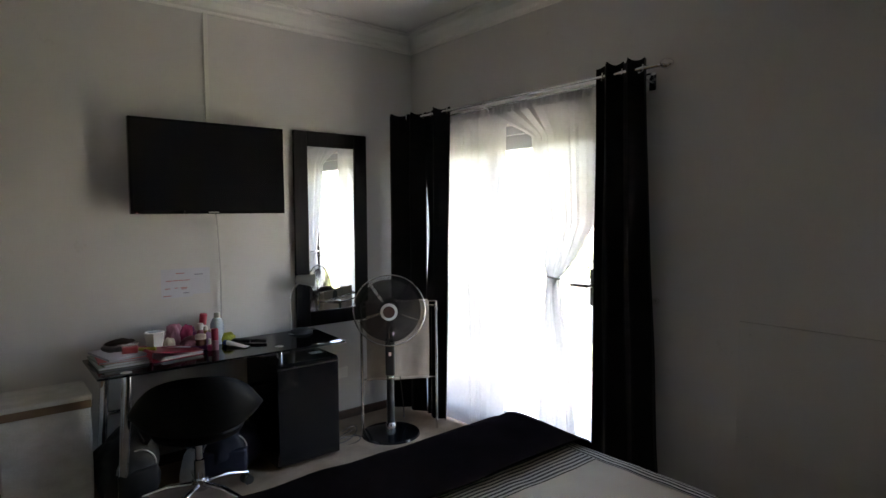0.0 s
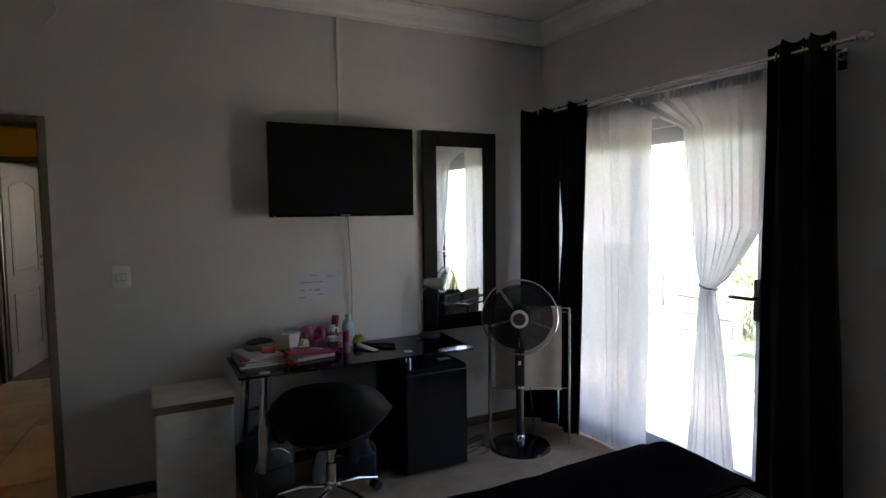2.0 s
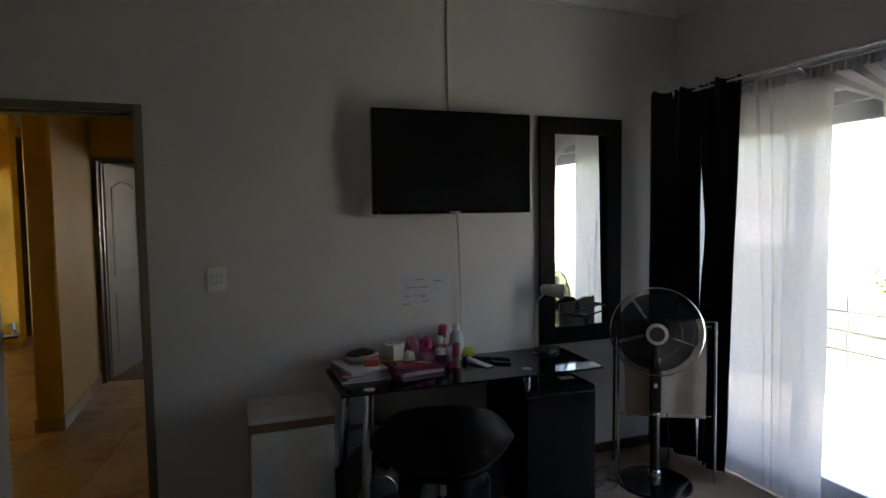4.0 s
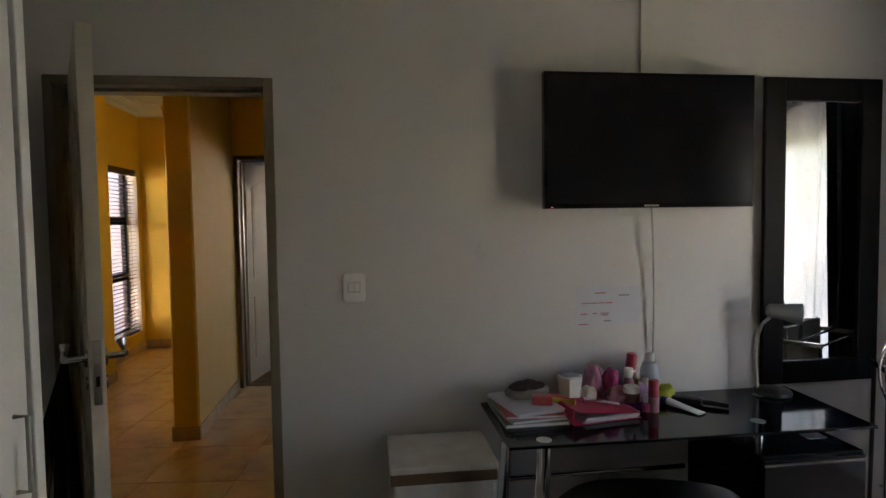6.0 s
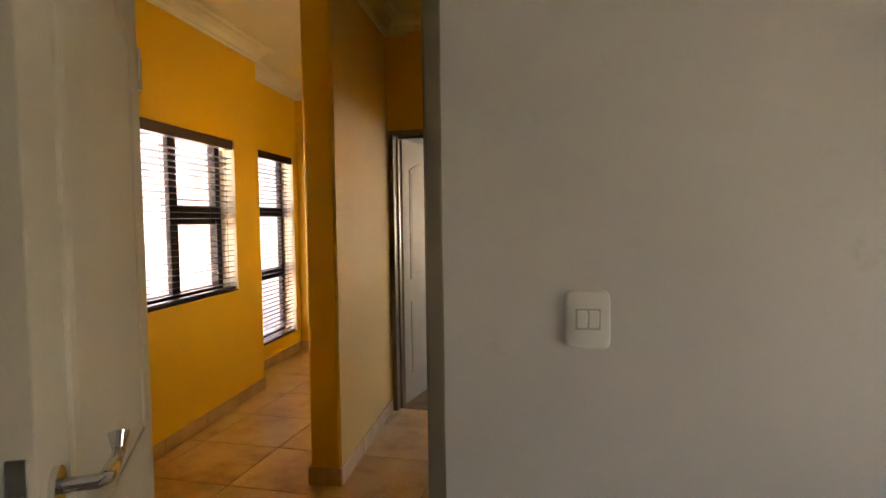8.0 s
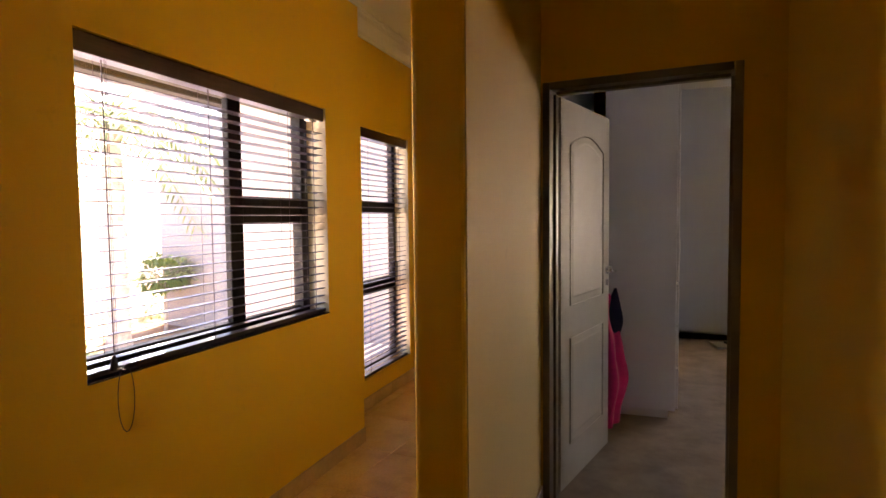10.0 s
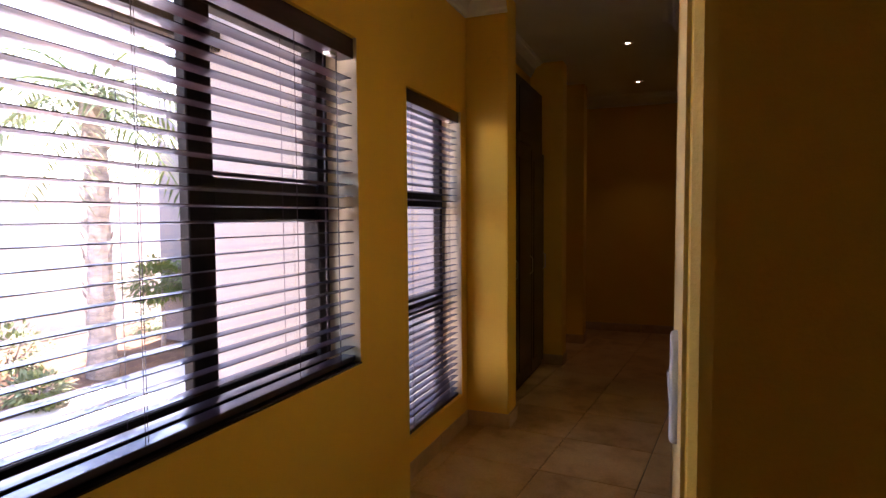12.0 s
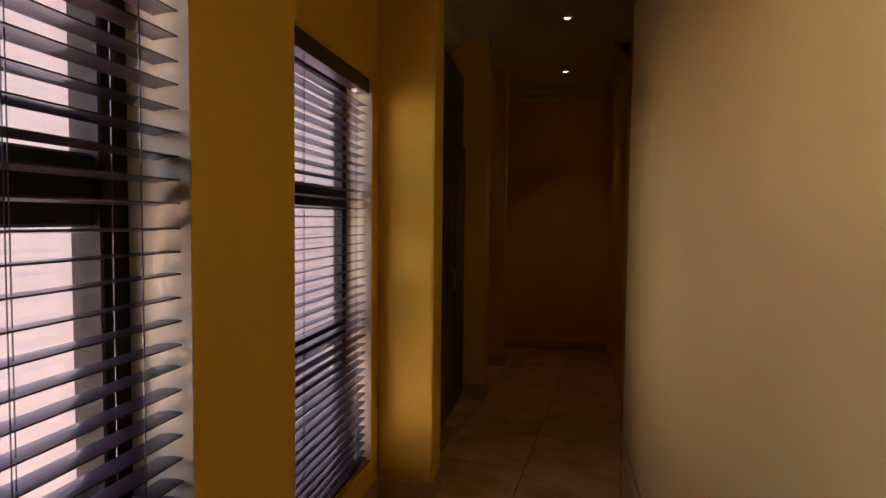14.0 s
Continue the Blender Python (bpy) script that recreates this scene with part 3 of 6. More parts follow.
# ---- windows and blinds of the passage ----
def window(name, x, opening, mullions, transoms, label, depth=0.05, rim=0.05):
    """A dark aluminium window in the wall's opening: transoms are (y from, y to, z low, z high)."""
    y0, y1, z0, z1 = opening
    win = thing(name, pose(x, (y0 + y1) / 2, z0), label, "window", kind="structure")
    oy, oz = (y0 + y1) / 2, z0
    fr = bmesh.new()
    for a, b, c, d in ((y0, y0 + rim, z0, z1), (y1 - rim, y1, z0, z1), (y0 + rim, y1 - rim, z0, z0 + rim), (y0 + rim, y1 - rim, z1 - rim, z1)):
        box(-depth, 0, a - oy, b - oy, c - oz, d - oz, 0.004, 1, fr)
    part("window_frame", fr, BRONZE, win)
    for a, b in mullions:
        part("mullion", box(-depth / 2 - 0.004, 0.008, a - oy, b - oy, z0 + rim - oz, z1 - rim - oz, 0.004, 1), BRONZE, win)
    for a, b, c, d in transoms:
        part("transom", box(-depth - 0.002, 0.005, a - oy, b - oy, c - oz, d - oz, 0.005, 1), BRONZE, win)
    if mullions:
        part("sash_stile", box(-depth + 0.004, 0.020, y1 - rim - 0.022 - oy, y1 - 0.004 - oy, z0 + 0.012 - oz, z1 - 0.012 - oz, 0.004, 1), BRONZE, win)
    cuts = sorted([y0 + rim] + [v for m in mullions for v in m] + [y1 - rim])
    for a, b in zip(cuts[0::2], cuts[1::2]):
        mine = sorted([z0 + rim] + [v for t in transoms if t[0] < (a + b) / 2 < t[1] for v in t[2:]] + [z1 - rim])
        for c, d in zip(mine[0::2], mine[1::2]):
            pane = part("pane", box(-depth / 2 - 0.003, -depth / 2 + 0.003, a - 0.004 - oy, b + 0.004 - oy, c - 0.004 - oz, d + 0.004 - oz), GLASS, win)
            pane.visible_shadow = False
    return win


window("window_1", -2.69, W1, [(6.882, 6.977)], [(6.977, W1[1] - 0.05, 1.45, 1.575)], "dark bronze aluminium window with a large fixed pane")
window("window_2", -2.955, W2, [], [(W2[0] + 0.05, W2[1] - 0.05, 1.51, 1.61), (W2[0] + 0.05, W2[1] - 0.05, 0.86, 0.96)], "tall narrow dark bronze aluminium window")
SILL = surface("polished_dark_sill", (0.02, 0.015, 0.016), 0.22, vary=0.15, grain=90, relief=0.05, coat=0.4)
structure("sill_1", box(-2.69, HX0 + 0.004, W1[0], W1[1], W1[2], W1[2] + 0.006), SILL, "dark sill board under the wide window", "sill")

# smooth lining of the window reveals; the inner one is paled for window light
for nm, (y0, y1, z0, z1), xa, xb in (("reveal_1", W1, -2.689, HX0 - 0.001), ("reveal_2", W2, -2.954, RECX - 0.001)):
    structure(nm, box(xa, xb, y1 - 0.003, y1, z0 + 0.007, z1), REVEAL, "window reveal toned pale for the light it catches", "reveal")
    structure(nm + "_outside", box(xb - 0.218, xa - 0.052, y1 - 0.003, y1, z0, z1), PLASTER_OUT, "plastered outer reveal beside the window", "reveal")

# coats tinted blue to stand in for the sky reflected in slats and sill
for sky_tinted in (BLIND_WOOD, SILL):
    sky_tinted.node_tree.nodes["Principled BSDF"].inputs["Coat Tint"].default_value = (0.55, 0.66, 1.0, 1)
    sky_tinted.node_tree.nodes["Principled BSDF"].inputs["Coat Weight"].default_value = 0.6

SLAT_PITCH, SLAT_W = 0.0425, 0.050


def slat_mesh(length):
    """One blind slat: thin, slightly crowned across its width."""
    bm = bmesh.new()
    rows = []
    for k in range(5):
        u = k / 4 - 0.5
        x, z = u * SLAT_W, 0.0022 * (1 - 4 * u * u)
        rows.append([bm.verts.new((x, -length / 2, z)), bm.verts.new((x, length / 2, z)), bm.verts.new((x, length / 2, z - 0.0028)), bm.verts.new((x, -length / 2, z - 0.0028))])
    for a, b in zip(rows, rows[1:]):
        for i in range(4):
            bm.faces.new((a[i], a[(i + 1) % 4], b[(i + 1) % 4], b[i]))
    bm.faces.new(rows[0])
    bm.faces.new(rows[-1])
    return mesh_of(bm, BLIND_WOOD)


def blind(x, y0, y1, z0, z1, cords, label, loop=None):
    """A wooden venetian blind, lowered, slats level."""
    b = thing("venetian_blind", pose(x, (y0 + y1) / 2, z0), label, "blind", "passage blinds")
    h, w = z1 - z0, y1 - y0
    rail = part("headrail", box(-0.03, 0.034, -w / 2, w / 2, h - 0.072, h, 0.003, 2), BLIND_WOOD, b, "dark wooden valance")
    part("cord_lock", box(-0.01, 0.02, w / 2 - 0.14, w / 2 - 0.10, h - 0.083, h - 0.072, 0.002), WHITE_PLASTIC, rail)
    me = slat_mesh(w - 0.02)
    n = int((h - 0.072 - 0.055) / SLAT_PITCH)
    for i in range(n):
        s = new("slat", me)
        s.parent = b
        s.matrix_basis = pose(random.uniform(-0.001, 0.001), 0, 0.055 + i * SLAT_PITCH, 0, -4 + random.uniform(-1.5, 1.5), 0) @ pose(0, 0, 0, random.uniform(-0.12, 0.12), 0, 0)
    part("bottom_rail", box(-0.027, 0.027, -w / 2 + 0.01, w / 2 - 0.01, 0.004, 0.024, 0.004, 2), BLIND_WOOD, b)
    for c in cords:
        for dx in (-0.027, 0.027):
            part("ladder_cord", tube([(dx, c - (y0 + y1) / 2, 0.012), (dx, c - (y0 + y1) / 2, h - 0.07)], 0.0011, 5), BLIND_WOOD, b)
        part("lift_cord", tube([(0.012, c - (y0 + y1) / 2 + 0.02, 0.02), (0.012, c - (y0 + y1) / 2 + 0.02, h - 0.07)], 0.0011, 5), BLIND_WOOD, b)
    if loop:
        ly = loop - (y0 + y1) / 2
        pts = [(0.036, ly, h - 0.08), (0.040, ly + 0.002, 0.1), (0.046, ly, 0.03), (0.058, ly + 0.03, 0.012)]
        cord = part("pull_cord", tube(pts, 0.0025, 6), BLIND_WOOD, b)
        part("tassel", lathe([(0.0, 0.05), (0.006, 0.048), (0.012, 0.02), (0.016, 0.0), (0.0, -0.002)], 12, None, (0.04, ly, 0.02)), BLIND_WOOD, cord)
        part("cord_loop", tube(curve_points(lambda u: (0.058, ly + 0.03 + 0.035 * math.sin(2 * math.pi * u), -0.09 + 0.12 * math.cos(2 * math.pi * u)), 20), 0.0016, 5), BLIND_WOOD, cord)
    return b


blind(-2.592, W1[0] + 0.004, W1[1] + 0.007, W1[2] + 0.006, W1[3] - 0.002, (6.12, 6.62, 7.20, 7.44), "dark wooden venetian blind lowered over the wide window", 6.10)
blind(-2.868, W2[0] + 0.004, W2[1] - 0.004, W2[2], W2[3] - 0.002, (8.66, 9.24), "dark wooden venetian blind lowered over the narrow window")

# ---- outside the passage windows ----
GZ = -0.05
PAVING = surface("garden_paving", (0.68, 0.65, 0.60), 0.85, vary=0.12, grain=45, patch=1.2, relief=0.5, depth=0.006)
GARDEN_WALL = wall_paint("garden_wall_plaster", (0.60, 0.49, 0.43), 0.6)
SOIL = surface("planting_soil", (0.16, 0.09, 0.055), 0.95, vary=0.35, grain=35, patch=3, relief=0.9, depth=0.02)
LEAF = surface("leaf_green", (0.11, 0.17, 0.05), 0.5, vary=0.4, grain=12, patch=2.5, relief=0.1)
LEAF_PALE = surface("leaf_pale_green", (0.18, 0.23, 0.10), 0.5, vary=0.35, grain=12, patch=2.5, relief=0.1)
BARK = surface("palm_bark", (0.34, 0.30, 0.29), 0.9, vary=0.35, grain=25, patch=6, relief=0.8, depth=0.01, stretch=(1, 1, 3))

structure("ground", box(-600, 600, -600, 600, GZ - 0.3, GZ), PAVING, "pale concrete paving round the house", "ground")
structure("planting_bed", sheet(lambda u, v: (-8.8 + 2.7 * u + 0.18 * math.sin(9 * v) * u, 4.0 + 12 * v, GZ + 0.002 + 0.07 * math.sin(math.pi * min(1, max(0, u))) + 0.02 * noise.noise((u * 9, v * 40, 0))), 10, 40, 0.0), SOIL, "raised bed of reddish brown garden soil", "soil")
structure("garden_wall", box(-9.1, -8.85, -12, 30, GZ, 1.95, 0.01), GARDEN_WALL, "pinkish plastered garden boundary wall", "wall")
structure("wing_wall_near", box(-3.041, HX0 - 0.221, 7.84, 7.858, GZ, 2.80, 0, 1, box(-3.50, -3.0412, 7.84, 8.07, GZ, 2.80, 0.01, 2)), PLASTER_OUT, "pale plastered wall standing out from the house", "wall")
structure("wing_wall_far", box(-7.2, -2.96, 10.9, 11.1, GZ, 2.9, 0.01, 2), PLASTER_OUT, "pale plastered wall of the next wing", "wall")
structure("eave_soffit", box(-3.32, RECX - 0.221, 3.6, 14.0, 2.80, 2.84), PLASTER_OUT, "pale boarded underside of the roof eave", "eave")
structure("eave_beam", box(-3.55, -3.42, 3.6, 7.835, 2.22, 2.31, 0.006), BRONZE, "dark painted beam under the eave", "beam")
structure("roof_slab", box(-3.3, 3.2, -1.0, 14.4, 3.08, 3.25, 0.02), surface("roof_covering", (0.22, 0.13, 0.10), 0.8, vary=0.2, grain=20), "brown roof over the house", "roof")


def leaf_blades(bm, centre, direction, length, width, droop):
    """One narrow leaf made of two folded strips."""
    d = Vector(direction).normalized()
    side = d.cross(Vector((0, 0, 1)))
    side = side.normalized() if side.length > 1e-3 else Vector((1, 0, 0))
    c = Vector(centre)
    a = c + d * length * 0.5 + Vector((0, 0, -droop * 0.25))
    b = c + d * length + Vector((0, 0, -droop))
    v = [bm.verts.new(p) for p in (c, a + side * width / 2, b, a - side * width / 2)]
    bm.faces.new(v)


def palm(x, y):
    t = thing("palm_tree", pose(x, y, GZ), "garden palm with a ringed grey trunk and feathery green fronds", "tree")
    prof = []
    for i in range(25):
        z = i * 0.11
        r = 0.13 - 0.035 * min(1, z / 1.2) + 0.012 * (i % 2) + 0.01 * noise.noise((z * 3, 0, 0))
        prof.append((r, z))
    bm = lathe([(0.0, 0.0)] + prof + [(0.0, 2.74)], 12)
    for v in bm.verts:
        v.co.x += 0.03 * math.sin(v.co.z * 1.3) + 0.012 * noise.noise(v.co * 6)
        v.co.y += 0.012 * noise.noise(v.co * 6 + Vector((5, 0, 0)))
    part("trunk", bm, BARK, t)
    # old leaf bases stand off the trunk
    bases = bmesh.new()
    for i in range(84):
        a, z = i * 2.4, 0.4 + i * 0.027
        r = 0.09
        leaf_blades(bases, (r * math.cos(a), r * math.sin(a), z), (math.cos(a) * 0.5, math.sin(a) * 0.5, 1.0), 0.16, 0.07, -0.01)
    part("leaf_bases", bases, BARK, t)
    for k in range(20):
        a = k * 2.399
        lift = 1.1 - 1.5 * (k / 20)
        span = random.uniform(1.0, 1.45)
        fr = bmesh.new()
        spine = []
        for j in range(12):
            u = j / 11
            spine.append(Vector((math.cos(a) * span * u, math.sin(a) * span * u, 2.66 + span * (lift * u - (0.75 + 0.3 * lift) * u * u))))
        tube(spine, [0.018 * (1 - 0.8 * j / 11) for j in range(12)], 5, fr)
        for j in range(1, 12):
            d = (spine[j] - spine[j - 1]).normalized()
            side = d.cross(Vector((0, 0, 1))).normalized()
            for s in (-1, 1):
                for q in (0.0, 0.5):
                    p = spine[j - 1].lerp(spine[j], q)
                    leaf_blades(fr, p, side * s + d * 0.7 + Vector((0, 0, random.uniform(-0.3, 0.1))), 0.42 * (1 - 0.5 * j / 12), 0.03, 0.10)
        part("frond", fr, LEAF if k % 3 else LEAF_PALE, t)


def shrub(name, x, y, radius, height, base, count, material, label, stem=False, flat=0.7):
    t = thing(name, pose(x, y, GZ), label, "shrub", "garden shrubs")
    wood_bm = bmesh.new()
    if stem:
        tube([(0, 0, 0), (0.015, 0.01, base * 0.5), (0, 0, base + 0.1)], [0.03, 0.022, 0.016], 8, wood_bm)
    for k in range(9):
        a = k * 2.399
        r = radius * random.uniform(0.4, 0.75)
        tube([(0, 0, base * (0.9 if stem else 0.02)), (0.4 * r * math.cos(a), 0.4 * r * math.sin(a), base + height * 0.3), (r * math.cos(a), r * math.sin(a), base + height * random.uniform(0.4, 0.8))], [0.012, 0.008, 0.003], 5, wood_bm)
    part("stems", wood_bm, BARK, t)
    bm = bmesh.new()
    for _ in range(count):
        d = Vector((random.gauss(0, 1), random.gauss(0, 1), random.gauss(0, 1))).normalized()
        rr = random.uniform(0.45, 1.0) * (1 + 0.25 * noise.noise(d * 2.2))
        p = Vector((d.x * radius * rr, d.y * radius * rr, base + height * 0.5 + d.z * height * 0.5 * rr * flat / 0.7))
        if p.z < 0.02:
            continue
        leaf_blades(bm, p, d + Vector((random.uniform(-0.6, 0.6), random.uniform(-0.6, 0.6), random.uniform(-0.2, 0.6))), random.uniform(0.05, 0.10), random.uniform(0.025, 0.045), 0.02)
    part("foliage", bm, material, t)


palm(-6.5, 9.55)
shrub("topiary_tree", -6.85, 10.58, 0.42, 0.46, 0.60, 1500, LEAF, "small clipped tree with a bare stem and green crown", True)
for sx, sy, sr, sh in ((-6.9, 8.35, 0.42, 0.55), (-6.6, 7.6, 0.36, 0.42), (-7.3, 9.2, 0.38, 0.5), (-6.7, 6.6, 0.4, 0.45), (-7.6, 11.3, 0.45, 0.5), (-6.2, 8.75, 0.22, 0.25)):
    shrub("garden_bush", sx, sy, sr, sh, 0.03, 700, LEAF_PALE, "low pale green bush in the planting bed")
for sx, sy in ((-11.5, 6.0), (-12.0, 10.0), (-11.0, 14.0), (-12.5, 18.0)):
    shrub("hedge_tree", sx, sy, 1.9, 2.6, 1.3, 2600, LEAF, "leafy tree rising behind the garden wall", True)

# passage cupboard, lamps, switch
CUP_WOOD = wood("dark_cupboard_wood", (0.02, 0.012, 0.01), (0.04, 0.022, 0.018), 0.35, 2)


def cupboard():
    c = thing("passage_cupboard", pose(-2.68, 10.53, 0), "tall dark wooden built-in cupboard in the passage", "cupboard")
    part("body", box(-0.115, 0.0, -0.80, 0.80, 0.0, 2.62, 0.004), CUP_WOOD, c)
    for i in range(3):
        y0 = -0.79 + i * 0.53
        lo = part("door", box(0.001, 0.022, y0, y0 + 0.515, 0.06, 2.05, 0.004, 2), CUP_WOOD, c)
        part("panel", box(0.021, 0.028, y0 + 0.07, y0 + 0.445, 0.16, 1.95, 0.006, 1), CUP_WOOD, lo)
        part("handle", tube([(0.022, y0 + 0.47, 0.95), (0.045, y0 + 0.47, 0.97), (0.045, y0 + 0.47, 1.09), (0.022, y0 + 0.47, 1.11)], 0.005, 8), STEEL, lo, smooth=True)
        if i < 2:
            up = part("upper_door", box(0.001, 0.022, y0, y0 + 0.515, 2.08, 2.60, 0.004, 2), CUP_WOOD, c)
            part("panel", box(0.021, 0.028, y0 + 0.07, y0 + 0.445, 2.15, 2.53, 0.006, 1), CUP_WOOD, up)


cupboard()

SPOT_GLOW = emitter("warm_lamp_glow", (1.0, 0.85, 0.65), 3.0)


def downlight(x, y, power):
    d = thing("ceiling_downlight", pose(x, y, CEIL), "small round recessed downlight, lit, in the passage ceiling", "ceiling lamp", "passage downlights")
    part("trim_ring", lathe([(0.017, -0.001), (0.024, -0.004), (0.032, -0.008), (0.045, -0.006), (0.048, -0.001)], 24), WHITE_PLASTIC, d, smooth=True)
    part("bulb", lathe([(0.0, -0.005), (0.012, -0.004), (0.017, -0.001)], 20), SPOT_GLOW, d, "glowing halogen bulb face")
    lamp = new("lamp_beam", bpy.data.lights.new("lamp_beam", "SPOT"))
    lamp.data.energy, lamp.data.spot_size, lamp.data.spot_blend, lamp.data.shadow_soft_size = power, radians(80), 0.6, 0.03
    lamp.data.color = (1.0, 0.80, 0.56)
    lamp.matrix_world = pose(x, y, CEIL - 0.03)


SPOT_X = -1.87
for sy in (11.0, 12.55):
    downlight(SPOT_X, sy, 0.25)


# grey for the shade in the gaps round the rockers
ROCKER_GAP_SHADE = surface("rocker_gap_shade", (0.45, 0.45, 0.46), 0.5, vary=0.04, grain=150, relief=0.05)


def wall_switch(name, m, w, h, rockers, label):
    """A wall plate with rocker switches; local z is up and the plate faces local -y."""
    s = thing(name, m, label, "light switch")
    plate = bmesh.new()
    rows = []
    for inset, y in ((0.0, 0.0), (0.0, -0.006), (0.002, -0.0095), (0.006, -0.011)):
        ring = []
        for k in range(40):
            a = 2 * math.pi * (k + 0.5) / 40
            c, q = math.cos(a), math.sin(a)
            ring.append(plate.verts.new(((w / 2 - inset) * math.copysign(abs(c) ** 0.28, c), y, (h / 2 - inset) * math.copysign(abs(q) ** 0.28, q))))
        rows.append(ring)
    for p, r in zip(rows, rows[1:]):
        for k in range(40):
            plate.faces.new((p[k], p[(k + 1) % 40], r[(k + 1) % 40], r[k]))
    plate.faces.new(rows[-1])
    plate.faces.new(rows[0][::-1])
    bmesh.ops.recalc_face_normals(plate, faces=plate.faces[:])
    part("plate", plate, WHITE_PLASTIC, s, smooth=True)
    rw = 0.021
    n = rockers * (rw + 0.003) / 2 + 0.002
    # added grey plate that draws the shaded gaps round the rockers
    part("gap_shade_plate", box(-n, n, -0.0118, -0.0105, -0.0215, 0.0235, 0.0003), ROCKER_GAP_SHADE, s)
    for i in range(rockers):
        x = (i - (rockers - 1) / 2) * (rw + 0.003)
        bm = box(x - rw / 2, x + rw / 2, -0.015, -0.0105, -0.018, 0.020, 0.0015, 1)
        for v in bm.verts:
            if v.co.y < -0.012 and v.co.z < 0:
                v.co.y += 0.003
        part("rocker", bm, WHITE_PLASTIC, s)


wall_switch("light_switch", pose(-0.157, BY1 - 0.0005, 1.245), 0.094, 0.125, 2, "white plastic double rocker switch on the bedroom wall")
wall_switch("light_switch", pose(DW0 - 0.0045, 6.605, 1.205, 0, 0, -90), 0.118, 0.150, 1, "white plastic switch plate on the yellow passage wall")

# ---- bedroom: the garden door, curtains and rod ----
BRICK_OUT = surface("grey_garden_blocks", (0.42, 0.41, 0.40), 0.9, vary=0.2, grain=40, patch=5, relief=0.6, depth=0.006)
LAWN = surface("lawn_green", (0.15, 0.19, 0.08), 0.9, vary=0.4, grain=60, patch=2, relief=0.9, depth=0.02)


def garden_door():
    y0, y1, z0, z1 = GD
    d = thing("garden_door", pose(BX1 + 0.11, (y0 + y1) / 2, 0), "grey aluminium glazed garden door with a dark lever", "door", kind="structure")
    c = (y0 + y1) / 2
    rim = 0.06
    fr = bmesh.new()
    for a, b, e, f in ((y0, y0 + rim, 0, z1), (y1 - rim, y1, 0, z1), (y0 + rim, y1 - rim, z1 - rim, z1), (y0 + rim, y1 - rim, 0, 0.04)):
        box(-0.03, 0.03, a - c, b - c, e, f, 0.004, 1, fr)
    part("door_frame", fr, GREY_ALU, d)
    ym = 3.60
    for a, b in ((y0 + rim, ym), (ym, y1 - rim)):
        st = bmesh.new()
        for p, q, e, f in ((a, a + (0.085 if a < 3 else 0.04), 0.045, z1 - rim - 0.004), (b - 0.04, b, 0.045, z1 - rim - 0.004), (a + (0.085 if a < 3 else 0.04), b - 0.04, 0.045, 0.16), (a + (0.085 if a < 3 else 0.04), b - 0.04, z1 - rim - 0.10, z1 - rim - 0.004)):
            box(-0.024, 0.022, p - c + 0.001, q - c - 0.001, e, f, 0.004, 1, st)
        leaf = part("door_leaf", st, GREY_ALU, d)
        pane = part("pane", box(-0.003, 0.003, a + 0.035 - c, b - 0.035 - c, 0.155, z1 - rim - 0.095), GLASS, leaf)
        pane.visible_shadow = False
    hy = 2.735 - c
    plate = part("handle_plate", box(-0.034, -0.024, hy - 0.016, hy + 0.016, 1.0, 1.22, 0.003, 2), BLACK_PLASTIC, d)
    part("lever", tube([(-0.03, hy, 1.12), (-0.075, hy, 1.12), (-0.078, hy + 0.02, 1.12), (-0.078, hy + 0.125, 1.118)], [0.010, 0.010, 0.011, 0.009], 10), BLACK_PLASTIC, plate, "black lever handle", smooth=True)


garden_door()

for sy in (5.3, 7.6, 10.1):
    shrub("garden_tree", 7.5, sy, 1.5, 1.9, 2.85, 2600, LEAF, "leafy tree spreading over the lawn outside", True)
for sy, sr in ((4.7, 0.45), (5.5, 0.4)):
    shrub("garden_bush", 6.6, sy, sr, 0.9, 0.05, 800, LEAF_PALE, "yellow-green bush growing behind the block wall")
structure("lawn", box(2.95, 30, -8, 20, GZ, GZ + 0.02), LAWN, "sunlit green lawn outside the garden door", "grass")
structure("patio", box(2.92, 4.6, 0.5, 5.5, GZ + 0.021, GZ + 0.035, 0.006), PAVING, "pale paved step outside the garden door", "paving")


def block_wall():
    w = thing("block_garden_wall", pose(5.6, 0, GZ), "short low grey concrete block wall on the lawn", "wall", kind="structure")
    part("mortar", box(0.02, 0.16, 4.93, 5.70, 0, 0.78), BRICK_OUT, w)
    me = mesh_of(box(0.0, 0.18, -0.192, 0.192, 0.004, 0.186, 0.006), BRICK_OUT)
    for r in range(4):
        for i in range(2):
            ob = new("block", me)
            ob.parent = w
            ob.matrix_basis = pose(random.uniform(-0.004, 0.004), 5.12 + i * 0.395 + (0.02 if r % 2 else 0), r * 0.197)


